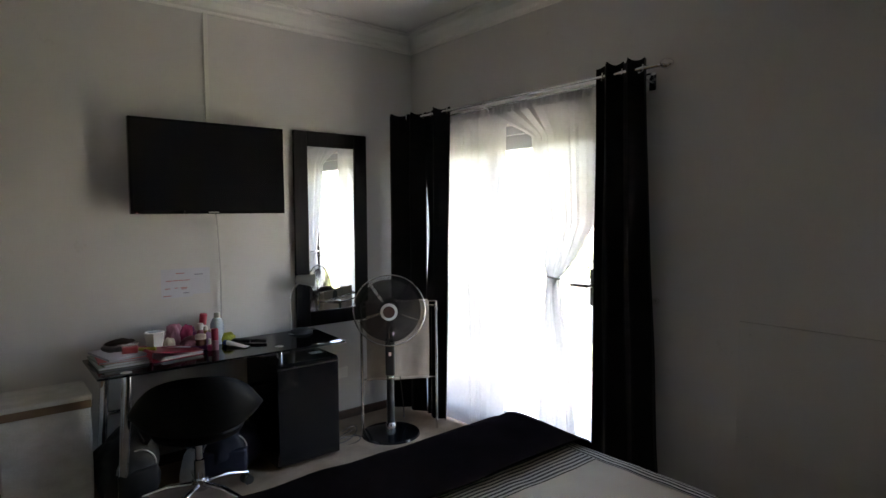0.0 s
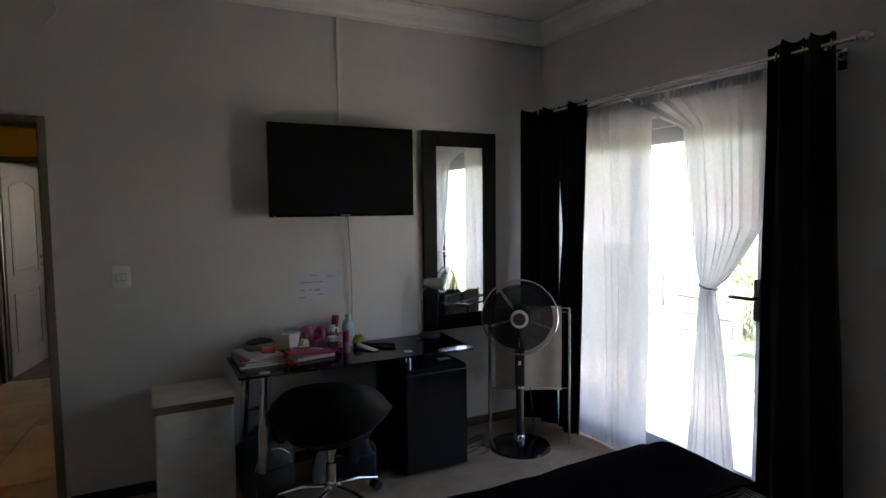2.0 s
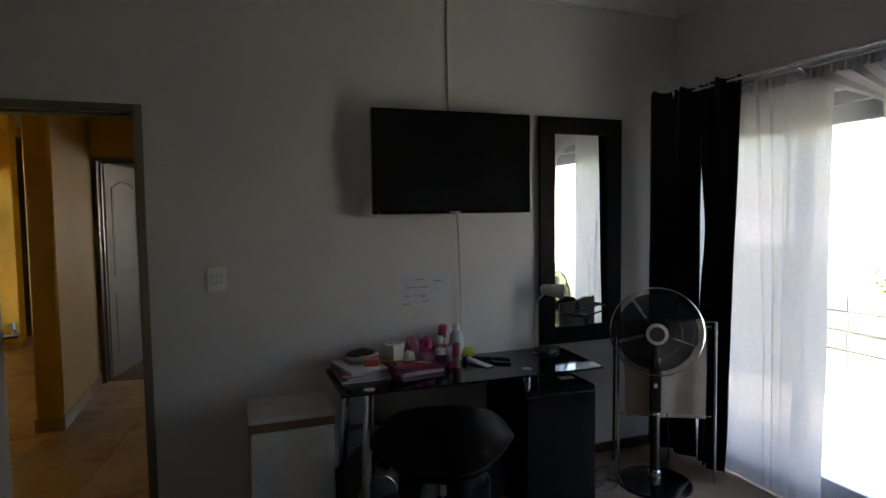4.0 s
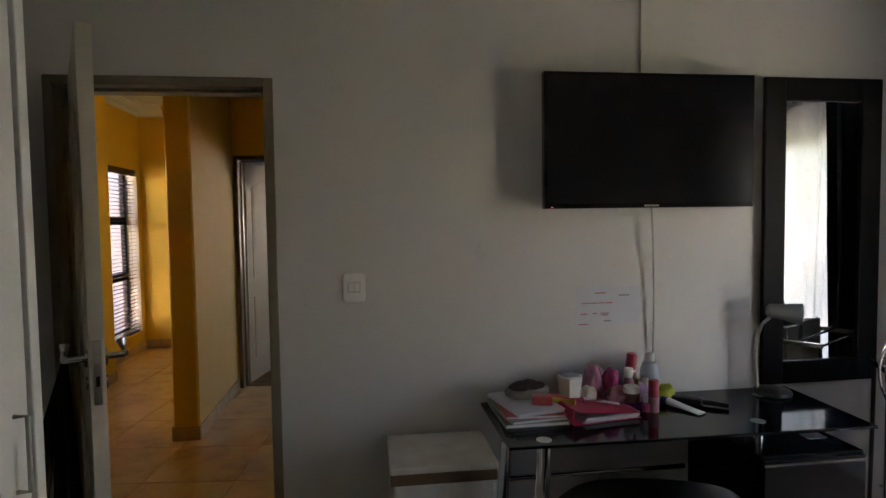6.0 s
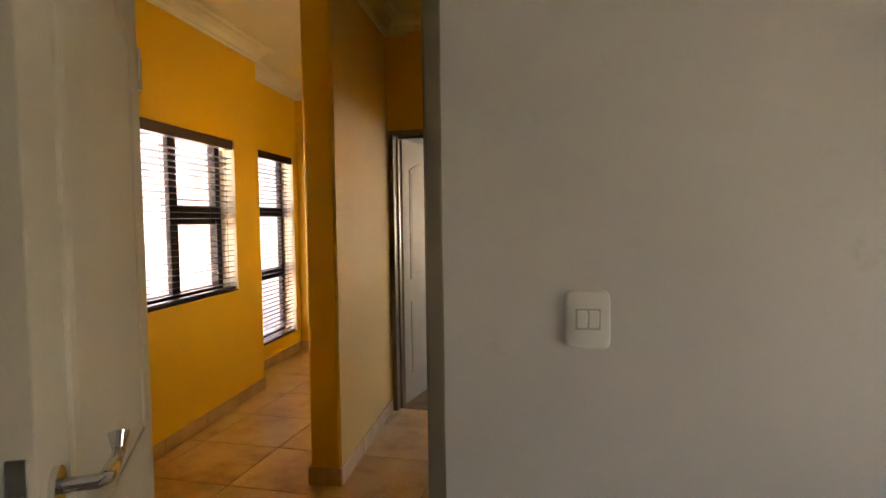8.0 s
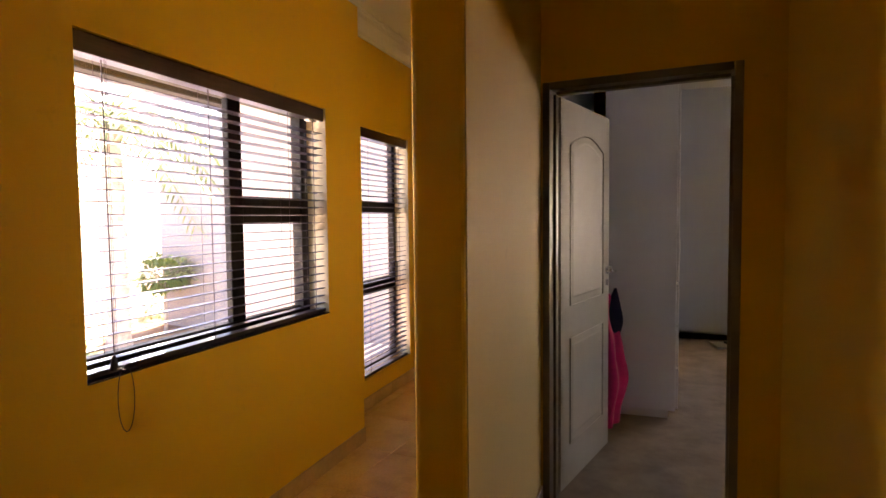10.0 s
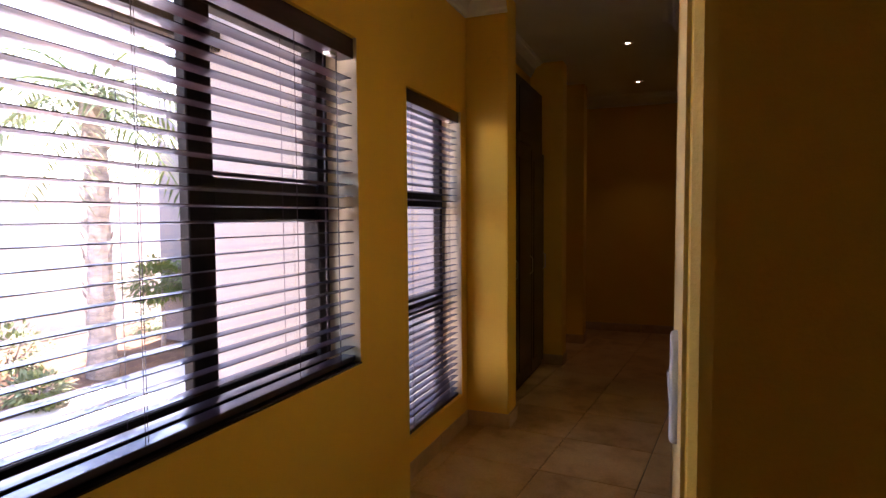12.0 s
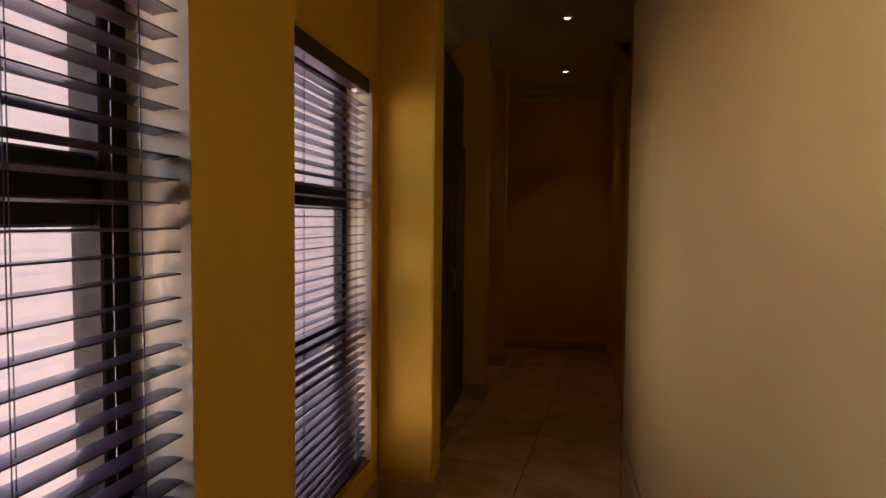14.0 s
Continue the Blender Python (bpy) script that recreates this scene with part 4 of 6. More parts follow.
def rod():
    r = thing("curtain_rod", pose(2.565, 2.15, 2.275), "chrome double curtain rod with a glass-like finial", "curtain rod")
    part("front_pole", tube([(0, 0.05, 0), (0, 2.2, 0)], 0.011, 14), CHROME, r, smooth=True)
    part("rear_pole", tube([(0.05, 0.12, -0.022), (0.05, 2.27, -0.022)], 0.008, 12), CHROME, r, smooth=True)
    part("collar", tube([(0, 1.30, 0), (0, 1.335, 0)], 0.016, 14), CHROME, r, smooth=True)
    part("finial", lathe([(0.0, 0.085), (0.010, 0.08), (0.024, 0.06), (0.027, 0.045), (0.020, 0.025), (0.010, 0.018), (0.015, 0.008), (0.013, 0.0), (0.0, 0.0)], 16), CHROME, r, "faceted chrome finial", at=pose(0, 0.055, 0, 90, 0, 0), smooth=True)
    for y in (0.16, 1.32, 2.2):
        b = tube([(0.133, y, -0.05), (0.06, y, -0.045), (0.05, y, -0.03), (0.0, y, -0.014)], 0.007, 10)
        box(0.127, 0.1345, y - 0.02, y + 0.02, -0.09, 0.0, 0.004, 2, b)
        part("bracket", b, CHROME, r, smooth=True)


rod()


def eyelet_curtain(ya, yb, folds, flare, seed, label, lean=0.0, pinch=0.0, taper=0.0):
    """A heavy curtain that hangs in deep rounded folds from rings on the front pole; the hem spreads by flare."""
    c = thing("black_curtain", pose(2.565, (ya + yb) / 2, 0.03), label, "curtain", "black curtains")
    w, top = yb - ya, (2.29 if ya < 3.0 else 2.262)

    def fn(u, v):
        z = v * top
        spread = 1 + flare * (1 - v) ** 1.3
        phase = folds * 2 * math.pi * u
        amp = 0.045 * (0.75 + 0.25 * noise.noise((u * 5, v * 2 + seed, seed)))
        x = amp * math.sin(phase) + 0.012 * noise.noise((u * 7, v * 3, seed + 3))
        y = ((u - 0.5) * w * spread if flare < 0 else 0.5 * w + (u - 1) * w * spread) + 0.045 * w / folds * math.sin(2 * phase) + 0.01 * noise.noise((u * 4, v * 4, seed + 9)) * (1 - v)
        y += taper * (1 - u) * (1 - v)
        y -= pinch * u ** 6 * math.exp(-((v - 0.62) / 0.12) ** 2)
        z += 0.018 * max(0, v - 0.97) / 0.03 * math.sin(phase) ** 2 if v > 0.97 else 0
        return Vector((x - 0.005 - lean * u * u, y, z))

    part("drape", sheet(fn, int(folds * 22), 46, 0.003), BLACK_CLOTH, c, smooth=True)
    for k in range(int(folds * 2)):
        y = (-0.5 + (k + 0.5) / (folds * 2)) * w
        u = (k + 0.5) / (folds * 2)
        pts = [Vector((0.004 - lean * u * u + 0.021 * math.cos(t) * 0.7, y + 0.021 * math.cos(t) * 0.7, 2.245 + 0.021 * math.sin(t))) for t in [2 * math.pi * i / 16 for i in range(16)]]
        part("eyelet", tube(pts, 0.005, 6, None, True), CHROME, c, "chrome eyelet ring", smooth=True)


eyelet_curtain(3.79, 4.075, 1.5, -0.02, 1.0, "heavy black eyelet curtain hanging next to the white voile", 0.0, 0.035, 0.07)
eyelet_curtain(4.077, 4.40, 2.0, -0.02, 3.0, "heavy black eyelet curtain drawn into the room's corner", 0.10)
eyelet_curtain(2.265, 2.565, 2.5, 0.42, 7.0, "heavy black eyelet curtain hanging beside the garden door")


def sheer_left():
    c = thing("sheer_curtain", pose(2.66, 3.6, 0.02), "thin white voile curtain hanging straight over the glass", "curtain", "white sheers")

    def fn(u, v):
        w = 1.00 * (1.0 + 0.03 * (1 - v))
        ph = 2 * math.pi * (9 * u + 1.6 * noise.noise((u * 4, v * 0.6, 4)))
        amp = 0.014 * max(0.1, 0.5 + 1.2 * noise.noise((u * 6, v * 0.9, 2)))
        return Vector((amp * math.sin(ph) + 0.01 * noise.noise((u * 3, v * 2, 8)), -0.25 + u * w + 0.006 * math.sin(2 * ph) + 0.02 * (1 - v) * noise.noise((u * 2, v * 2, 1)), v * 2.23))

    part("voile", sheet(fn, 190, 30), SHEER, c, smooth=True)
    header("header_tape", c, -0.25, 0.75)


def header(name, parent, ya, yb):
    def fn(u, v):
        ph = 2 * math.pi * u * (yb - ya) / 0.035
        return Vector((-0.004 + 0.006 * math.sin(ph), ya + u * (yb - ya), 2.185 + v * 0.055))
    part(name, sheet(fn, int((yb - ya) / 0.006), 2), SHEER, parent, smooth=True)


def sheer_right():
    """The second voile: gathered to a hook at hip height, flaring below it."""
    c = thing("sheer_curtain", pose(2.645, 2.9, 0.02), "thin white voile curtain tied back to one side", "curtain", "white sheers")
    tie = 1.15 / 2.23

    def edges(v):
        """The cloth's two edges at height v."""
        if v > tie:
            s = (v - tie) / (1 - tie)
            lo = -0.03 - 0.26 * min(1.0, s * 3.2) ** 0.7
            hi = 0.06 + 0.17 * s ** 0.8
        else:
            s = (tie - v) / tie
            lo = -0.03 - 0.15 * s ** 0.8
            hi = 0.06 + 0.09 * s ** 0.7
        return lo, hi

    def fn(u, v):
        lo, hi = edges(v)
        w = hi - lo
        ph = 2 * math.pi * (8 * u + 1.2 * noise.noise((u * 3, v * 0.7, 5)))
        near = math.exp(-((v - tie) / 0.16) ** 2)
        amp = (0.010 + 0.006 * near) * max(0.1, 0.7 + 1.0 * noise.noise((u * 5, v * 1.4, 9)))
        sag = 0.03 * math.sin(math.pi * u) * near
        return Vector((amp * math.sin(ph) - 0.02 * near, lo + u * w + 0.45 * max(0.0, (v - tie) / (1 - tie) - 0.80) / 0.20 * u ** 4 + 0.10 * w / 8 * math.sin(2 * ph), v * 2.23 - sag))

    part("voile", sheet(fn, 170, 60), SHEER, c, smooth=True)
    header("header_tape", c, -0.29, 0.62)
    band = tube(curve_points(lambda u: (0.0 - 0.035 * math.cos(2 * math.pi * u) - 0.01, 0.015 + 0.05 * math.sin(2 * math.pi * u), 1.15 + 0.01 * math.sin(2 * math.pi * u)), 20), 0.006, 6, None, True)
    part("tie_band", band, SHEER, c)


sheer_left()
sheer_right()
solo("tieback_hook", tube([(0, 0, 0), (-0.05, 0, 0), (-0.06, 0.012, 0.012), (-0.055, 0.02, 0.03)], 0.005, 8), STEEL, "small metal curtain hook beside the voile", "hook", pose(2.70, 2.985, 1.23), smooth=True)
solo("tieback_hook", lathe([(0.0, 0.0), (0.018, 0.0), (0.018, 0.004), (0.007, 0.008), (0.007, 0.03), (0.016, 0.034), (0.016, 0.042), (0.0, 0.046)], 16), STEEL, "small metal curtain hook fixed to the wall", "hook", pose(2.70, 2.27, 1.09, 0, -90, 0), smooth=True)

# ---- bedroom: wall heater, trunking, paper ----


def panel_heater():
    h = thing("panel_heater", pose(2.699, 1.53, 0.45), "flat wall panel heater painted like the wall", "heater")
    part("panel", box(-0.030, -0.016, -0.30, 0.30, 0.0, 0.60, 0.003, 2), WHITE_WALL, h)
    part("back_board", box(-0.0155, -0.001, -0.285, 0.285, 0.02, 0.585, 0.002), GREY_ALU, h)
    for y in (-0.25, 0.25):
        for z in (0.06, 0.54):
            part("fixing_screw", lathe([(0.0, 0.003), (0.006, 0.002), (0.007, 0.0)], 10), WHITE_WALL, h, at=pose(-0.0295, y, z, 0, -90, 0), smooth=True)


panel_heater()
TRUNKING = surface("painted_trunking", (0.62, 0.61, 0.58), 0.5, vary=0.05, grain=100, relief=0.05)
solo("cable_trunking", box(-0.013, 0.013, -0.014, 0.0, 2.05, 2.815, 0.002), TRUNKING, "white plastic cable trunking up the wall", "trunking", pose(1.105, BY1, 0))
solo("plaster_crack", tube([(0.000, 0, 0.000), (0.006, 0, -0.028), (0.008, 0, -0.050), (-0.008, 0, -0.080), (-0.029, 0, -0.099), (-0.045, 0, -0.129)], [0.010, 0.011, 0.009, 0.007, 0.006, 0.003], 6, None, False, 0.3), CEILING, "pale filled crack in the plaster above the door", "crack", pose(-0.393, BY1 - 0.001, 2.686))
PAPER = surface("white_paper", (0.56, 0.57, 0.63), 0.7, vary=0.05, grain=60, relief=0.05)
INK_RED = surface("red_ink", (0.46, 0.17, 0.17), 0.7, vary=0.1, relief=0.0)
INK_DARK = surface("dark_ink", (0.20, 0.20, 0.24), 0.7, vary=0.1, relief=0.0)


def notice():
    n = thing("paper_notice", pose(0.945, BY1 - 0.001, 1.128), "white paper sheets taped up with handwritten notes", "paper")
    a = part("sheet", sheet(lambda u, v: Vector((-0.145 + 0.185 * u, -0.002 - 0.004 * math.sin(3 * u) * (1 - v), -0.088 + 0.178 * v)), 8, 6, 0.0005), PAPER, n)
    part("sheet", sheet(lambda u, v: Vector((0.02 + 0.125 * u, -0.001 - 0.006 * u * u, -0.075 + 0.165 * v)), 8, 6, 0.0005), PAPER, n)
    bars = ((-0.06, 0.062, 0.05, INK_RED), (-0.12, 0.018, 0.035, INK_RED), (-0.08, 0.018, 0.03, INK_RED), (-0.045, 0.018, 0.03, INK_RED), (-0.01, 0.018, 0.03, INK_RED),
            (-0.125, -0.03, 0.03, INK_RED), (-0.07, -0.028, 0.02, INK_RED), (-0.035, -0.028, 0.04, INK_RED), (-0.03, -0.036, 0.03, INK_RED), (-0.135, -0.075, 0.045, INK_RED), (-0.02, -0.062, 0.035, INK_DARK), (0.05, 0.05, 0.05, INK_DARK))
    for x, z, w, m in bars:
        part("written_line", box(x, x + w, -0.0085, -0.0075, z - 0.0025, z + 0.0025), m, n)


notice()


# ---- bedroom: television and mirror ----
def television():
    t = thing("television", pose(1.094, BY1, 1.84), "black flat television hung on a wall bracket", "television")
    w, h = 0.932, 0.562
    case = box(-w / 2, w / 2, -0.112, -0.075, -h / 2, h / 2, 0.004, 2)
    box(-0.33, 0.33, -0.078, -0.05, -0.2, 0.18, 0.02, 2, case)
    part("case", case, GLOSS_BLACK, t)
    part("screen", box(-w / 2 + 0.014, w / 2 - 0.014, -0.1135, -0.111, -h / 2 + 0.02, h / 2 - 0.014), SCREEN, t, "dark glossy screen")
    part("logo", box(-0.032, 0.032, -0.1145, -0.1115, -h / 2 + 0.006, -h / 2 + 0.013), STEEL, t, "small grey maker's mark")
    part("standby_light", box(-w / 2 + 0.028, -w / 2 + 0.036, -0.1145, -0.1115, -h / 2 + 0.004, -h / 2 + 0.007), emitter("red_standby", (1.0, 0.05, 0.03), 0.08), t, "red standby light")
    br = box(-0.12, 0.12, -0.012, 0.0, -0.12, 0.12, 0.003)
    box(-0.03, 0.03, -0.052, -0.01, -0.04, 0.04, 0.004, 1, br)
    part("wall_bracket", br, BLACK_PLASTIC, t)


television()
CORD_GREY = surface("grey_cord", (0.40, 0.40, 0.40), 0.6, vary=0.1, relief=0.0)
solo("television_cable", tube(curve_points(lambda u: (1.122 + 0.022 * math.sin(2.6 * u) + 0.012 * u, BY1 - 0.02 - 0.035 * (1 - u) ** 2, 1.62 - 0.84 * u), 24), 0.0045, 8), CORD_GREY, "grey power cable hanging down from the television", "cable", smooth=True)


def wall_mirror():
    x0, x1, z0, z1 = 1.666, 2.257, 0.748, 2.135
    m = thing("wall_mirror", pose((x0 + x1) / 2, BY1 - 0.007, z0, 0, 0, 1), "tall mirror in a wide black wooden frame on the wall", "mirror")
    w, h, f = (x1 - x0) / 2, z1 - z0, 0.105

    def rail(a, b, c, d, name):
        bm = box(a, b, -0.026, -0.002, c, d, 0.007, 3)
        part(name, bm, BLACK_FRAME, m)

    rail(-w, -w + f, 0.0, h, "side_rail")
    rail(w - f, w, 0.0, h, "side_rail")
    rail(-w + f + 0.0005, w - f - 0.0005, 0.0, f, "bottom_rail")
    rail(-w + f + 0.0005, w - f - 0.0005, h - f, h, "top_rail")
    part("mirror_glass", box(-w + f - 0.01, w - f + 0.01, -0.014, -0.010, f - 0.01, h - f + 0.01), MIRROR, m, "silvered mirror glass")


wall_mirror()


# ---- bedroom: desk, cabinet, chair ----
def desk():
    d = thing("glass_desk", pose(1.07, 4.18, 0), "black glass desk on chrome tube legs against the wall", "desk")
    top = box(-0.70, 0.73, -0.25, 0.255, 0.722, 0.734, 0.003, 2)
    for v in top.verts:
        if v.co.x > 0.5 and v.co.y < 0:
            v.co.x -= 0.03
            v.co.y -= 0.02
    part("glass_top", top, BLACK_GLASS, d)
    for x, y in ((-0.56, -0.20), (-0.60, 0.19)):
        leg = part("leg", tube([(x, y, 0.722), (x, y, 0.66), (x - 0.045, y - 0.004, 0.0)], 0.026, 16), CHROME, d, smooth=True)
        part("foot_pad", lathe([(0.0, 0.734), (0.028, 0.734), (0.028, 0.7352), (0.0, 0.7352)], 20, None, (x, y, 0)), STEEL, leg, "round steel disc in the glass")
    part("cross_bar", tube([(-0.60, 0.19, 0.42), (0.2, 0.20, 0.42)], 0.014, 10), CHROME, d, smooth=True)
    for x, y in ((0.30, -0.15), (0.52, 0.15)):
        part("spacer", lathe([(0.02, 0.652), (0.02, 0.722)], 16, None, (x, y, 0)), CHROME, d, smooth=True)
        part("foot_pad", lathe([(0.0, 0.734), (0.028, 0.734), (0.028, 0.7352), (0.0, 0.7352)], 20, None, (x, y, 0)), STEEL, d)


desk()


def desk_cabinet():
    c = thing("desk_cabinet", pose(1.495, 4.13, 0), "gloss black drawer cabinet under the glass desk", "cabinet")
    part("body", box(-0.205, 0.21, -0.225, 0.25, 0.02, 0.65, 0.003, 2), GLOSS_BLACK, c)
    d = part("door", box(-0.2, 0.205, -0.243, -0.226, 0.03, 0.64, 0.003, 2), GLOSS_BLACK, c)
    part("door_grip", box(-0.2, 0.205, -0.2445, -0.2425, 0.618, 0.626), BLACK_PLASTIC, d)
    part("paper_slip", box(0.09, 0.17, -0.10, -0.05, 0.6505, 0.652), PAPER, c, "white paper slip")


desk_cabinet()


def office_chair():
    c = thing("office_chair", pose(0.815, 3.82, 0, 0, 0, -17), "black padded bucket office chair on a chrome star base", "chair")
    # the wrapped back: a shell that curves round the seat, highest behind
    def back(u, v):
        s = 2 * u - 1
        a = math.radians(84 * s) - math.pi / 2
        low, top = 0.45 + 0.07 * abs(s) ** 2.4, 0.76 - 0.215 * abs(s) ** 2.2
        z = low + (top - low) * v
        r = 0.262 + 0.045 * math.sin(math.pi * min(1.0, 0.25 + 0.75 * v)) - 0.03 * (1 - v) ** 2
        return Vector((r * 1.14 * math.cos(a), r * math.sin(a), z))

    sh = sheet(back, 40, 14, 0.045)
    bmesh.ops.smooth_vert(sh, verts=sh.verts[:], factor=0.4, use_axis_x=True, use_axis_y=True, use_axis_z=True)
    part("backrest", sh, BLACK_LEATHER, c, smooth=True)
    part("seat", lathe([(0.0, 0.38), (0.18, 0.38), (0.225, 0.40), (0.24, 0.43), (0.23, 0.455), (0.18, 0.47), (0.0, 0.475)], 32), BLACK_LEATHER, c, smooth=True)
    part("gas_column", lathe([(0.028, 0.12), (0.028, 0.24), (0.020, 0.245), (0.020, 0.37), (0.06, 0.38), (0.0, 0.385)], 20), CHROME, c, smooth=True)
    hub = part("hub", lathe([(0.0, 0.075), (0.04, 0.078), (0.045, 0.10), (0.04, 0.135), (0.0, 0.14)], 20), CHROME, c, smooth=True)
    for k in range(5):
        a = 2 * math.pi * k / 5 + 0.5
        dx, dy = math.cos(a), math.sin(a)
        part("spoke", tube([(0.03 * dx, 0.03 * dy, 0.11), (0.16 * dx, 0.16 * dy, 0.105), (0.285 * dx, 0.285 * dy, 0.072)], [0.020, 0.018, 0.012], 10, None, False, 0.7), CHROME, c, smooth=True)
        w = bmesh.new()
        for s in (-1, 1):
            px, py = 0.28 * dx - dy * 0.014 * s, 0.28 * dy + dx * 0.014 * s
            tube([(px, py, 0.028), (px - dy * 0.016 * s, py + dx * 0.016 * s, 0.028)], 0.028, 14, w)
        tube([(0.28 * dx, 0.28 * dy, 0.03), (0.28 * dx, 0.28 * dy, 0.075)], 0.008, 8, w)
        part("caster", w, BLACK_PLASTIC, c, smooth=True)


office_chair()


# ---- bedroom: hamper and bags ----
WICKER = surface("white_woven_fibre", (0.60, 0.585, 0.56), 0.8, vary=0.12, grain=110, patch=8, relief=0.9, depth=0.006, stretch=(1, 1, 1.6))
BAND = surface("brown_band", (0.20, 0.12, 0.07), 0.7, vary=0.2, grain=60, relief=0.4)


def hamper():
    h = thing("laundry_hamper", pose(0.165, 4.235, 0), "white woven laundry hamper with a brown banded lid", "hamper")
    bm = box(-0.19, 0.19, -0.155, 0.155, 0.0, 0.56, 0.012, 2)
    bmesh.ops.subdivide_edges(bm, edges=bm.edges[:], cuts=6, use_grid_fill=True)
    for v in bm.verts:
        v.co += 0.004 * Vector((noise.noise(v.co * 9), noise.noise(v.co * 9 + Vector((3, 0, 0))), 0)) + Vector((0.006 * math.sin(v.co.z * 5), 0, 0)) * (1 if v.co.x > 0 else -1)
    part("basket", bm, WICKER, h)
    part("band", box(-0.197, 0.197, -0.162, 0.162, 0.558, 0.600, 0.004, 2), BAND, h, "brown woven band")
    lid = box(-0.2, 0.2, -0.166, 0.166, 0.600, 0.628, 0.008, 3)
    part("lid", lid, WICKER, h)


hamper()


def lump(name, m, size, material, label, category, seed, tag=""):
    """A soft slumped bag or heap of cloth."""
    bm = bmesh.new()
    bmesh.ops.create_icosphere(bm, subdivisions=4, radius=1.0)
    for v in bm.verts:
        d = v.co.normalized()
        r = 1 + 0.22 * noise.noise(d * 1.7 + Vector((seed, 0, 0))) + 0.10 * noise.noise(d * 4.5 + Vector((0, seed, 0))) + 0.04 * noise.noise(d * 11)
        p = d * r
        z = max(-0.75, p.z)
        v.co = Vector((p.x * size[0], p.y * size[1], (z + 0.75) / 1.75 * size[2]))
    return bm


NAVY = surface("navy_nylon", (0.018, 0.022, 0.045), 0.6, vary=0.3, grain=200, patch=5, relief=0.5)
DARK_NYLON = surface("charcoal_nylon", (0.016, 0.016, 0.018), 0.6, vary=0.3, grain=200, patch=5, relief=0.5)


def bag(m, size, material, seed, label):
    b = thing("school_bag", m, label, "bag", "bags under the desk")
    part("body", lump("", None, size, material, "", "", seed), material, b, smooth=True)
    part("pocket", box(-size[0] * 0.6, size[0] * 0.6, -size[1] * 1.05, -size[1] * 0.8, size[2] * 0.12, size[2] * 0.5, 0.02, 3), material, b, smooth=True)
    part("strap", tube([(-0.3 * size[0], -size[1] * 0.6, size[2] * 0.8), (0, -size[1] * 0.8, size[2] * 1.08), (0.3 * size[0], -size[1] * 0.6, size[2] * 0.8)], 0.010, 8, None, False, 0.5), DARK_NYLON, b, smooth=True)
    part("zip", tube(curve_points(lambda u: (size[0] * 0.6 * math.cos(math.pi * u), -size[1] * 0.83, size[2] * (0.5 + 0.25 * math.sin(math.pi * u))), 14), 0.004, 6), STEEL, b)


bag(pose(0.52, 4.12, 0.0, 0, 0, 12), (0.17, 0.15, 0.40), DARK_NYLON, 3.1, "charcoal nylon school bag slumped under the desk")
bag(pose(1.05, 4.14, 0.0, 0, 0, -15), (0.20, 0.16, 0.36), NAVY, 8.4, "navy nylon bag slumped beside the drawer cabinet")
shoe_white = surface("white_canvas", (0.55, 0.55, 0.56), 0.7, vary=0.1, grain=90)
solo("white_cloth_roll", lathe([(0.0, 0.0), (0.05, 0.005), (0.055, 0.05), (0.045, 0.16), (0.03, 0.19), (0.0, 0.195)], 16), shoe_white, "white rolled cloth standing under the desk", "cloth", pose(0.83, 4.10, 0.0, 0, 8, 0), smooth=True)


# ---- bedroom: things on the desk ----
DZ = 0.7345


def coloured(name, c, rough=0.45, vary=0.08, grain=80):
    return surface(name, c, rough, vary=vary, grain=grain, relief=0.08)


PINK = coloured("hot_pink_plastic", (0.40, 0.03, 0.13))
RED = coloured("red_plastic", (0.34, 0.012, 0.045))
CORAL = coloured("coral_rubber", (0.52, 0.09, 0.10))
LIME = coloured("lime_plastic", (0.40, 0.42, 0.04))
BLUE = coloured("blue_plastic", (0.04, 0.07, 0.25))
PURPLE = coloured("purple_plastic", (0.20, 0.05, 0.22))
TEAL = coloured("teal_cloth", (0.03, 0.16, 0.10))
CREAM = coloured("cream_plastic", (0.60, 0.56, 0.48))
PALE_PINK = coloured("pale_pink_cloth", (0.34, 0.13, 0.18), 0.4)
GREY_GREEN = coloured("grey_green_cover", (0.25, 0.29, 0.26))
CLEAR_BLUE = coloured("pale_blue_plastic", (0.45, 0.52, 0.60), 0.25)


def book(m, w, d, h, cover, label):
    b = thing("notebook", m, label, "book", "books on the desk")
    part("page_block", box(-w / 2 + 0.004, w / 2 - 0.004, -d / 2 + 0.004, d / 2 - 0.002, 0.0015, h - 0.0015), PAPER, b)
    part("cover", box(-w / 2, w / 2, -d / 2, d / 2, 0.0, 0.0015), cover, b)
    part("cover", box(-w / 2, w / 2, -d / 2, d / 2, h - 0.0015, h), cover, b)
    part("spine", box(-w / 2 - 0.001, -w / 2 + 0.002, -d / 2, d / 2, 0.0, h), cover, b)


z = DZ
for k, (w, d, h, cov, a, lab) in enumerate(((0.27, 0.31, 0.014, GREY_GREEN, 1, "grey-green exercise book at the bottom of a stack"), (0.26, 0.305, 0.012, GREY_GREEN, 7, "grey-green folder of papers in a stack"),
                                           (0.255, 0.30, 0.012, CORAL, -3, "coral covered exercise book in a stack"), (0.25, 0.295, 0.012, PAPER, 12, "white exercise book lying on top of a stack"))):
    book(pose(0.525 + 0.004 * k, 4.26 + 0.005 * k, z, 0, 0, a), w - 0.02, d, h, cov, lab)
    z += h
STACK = z


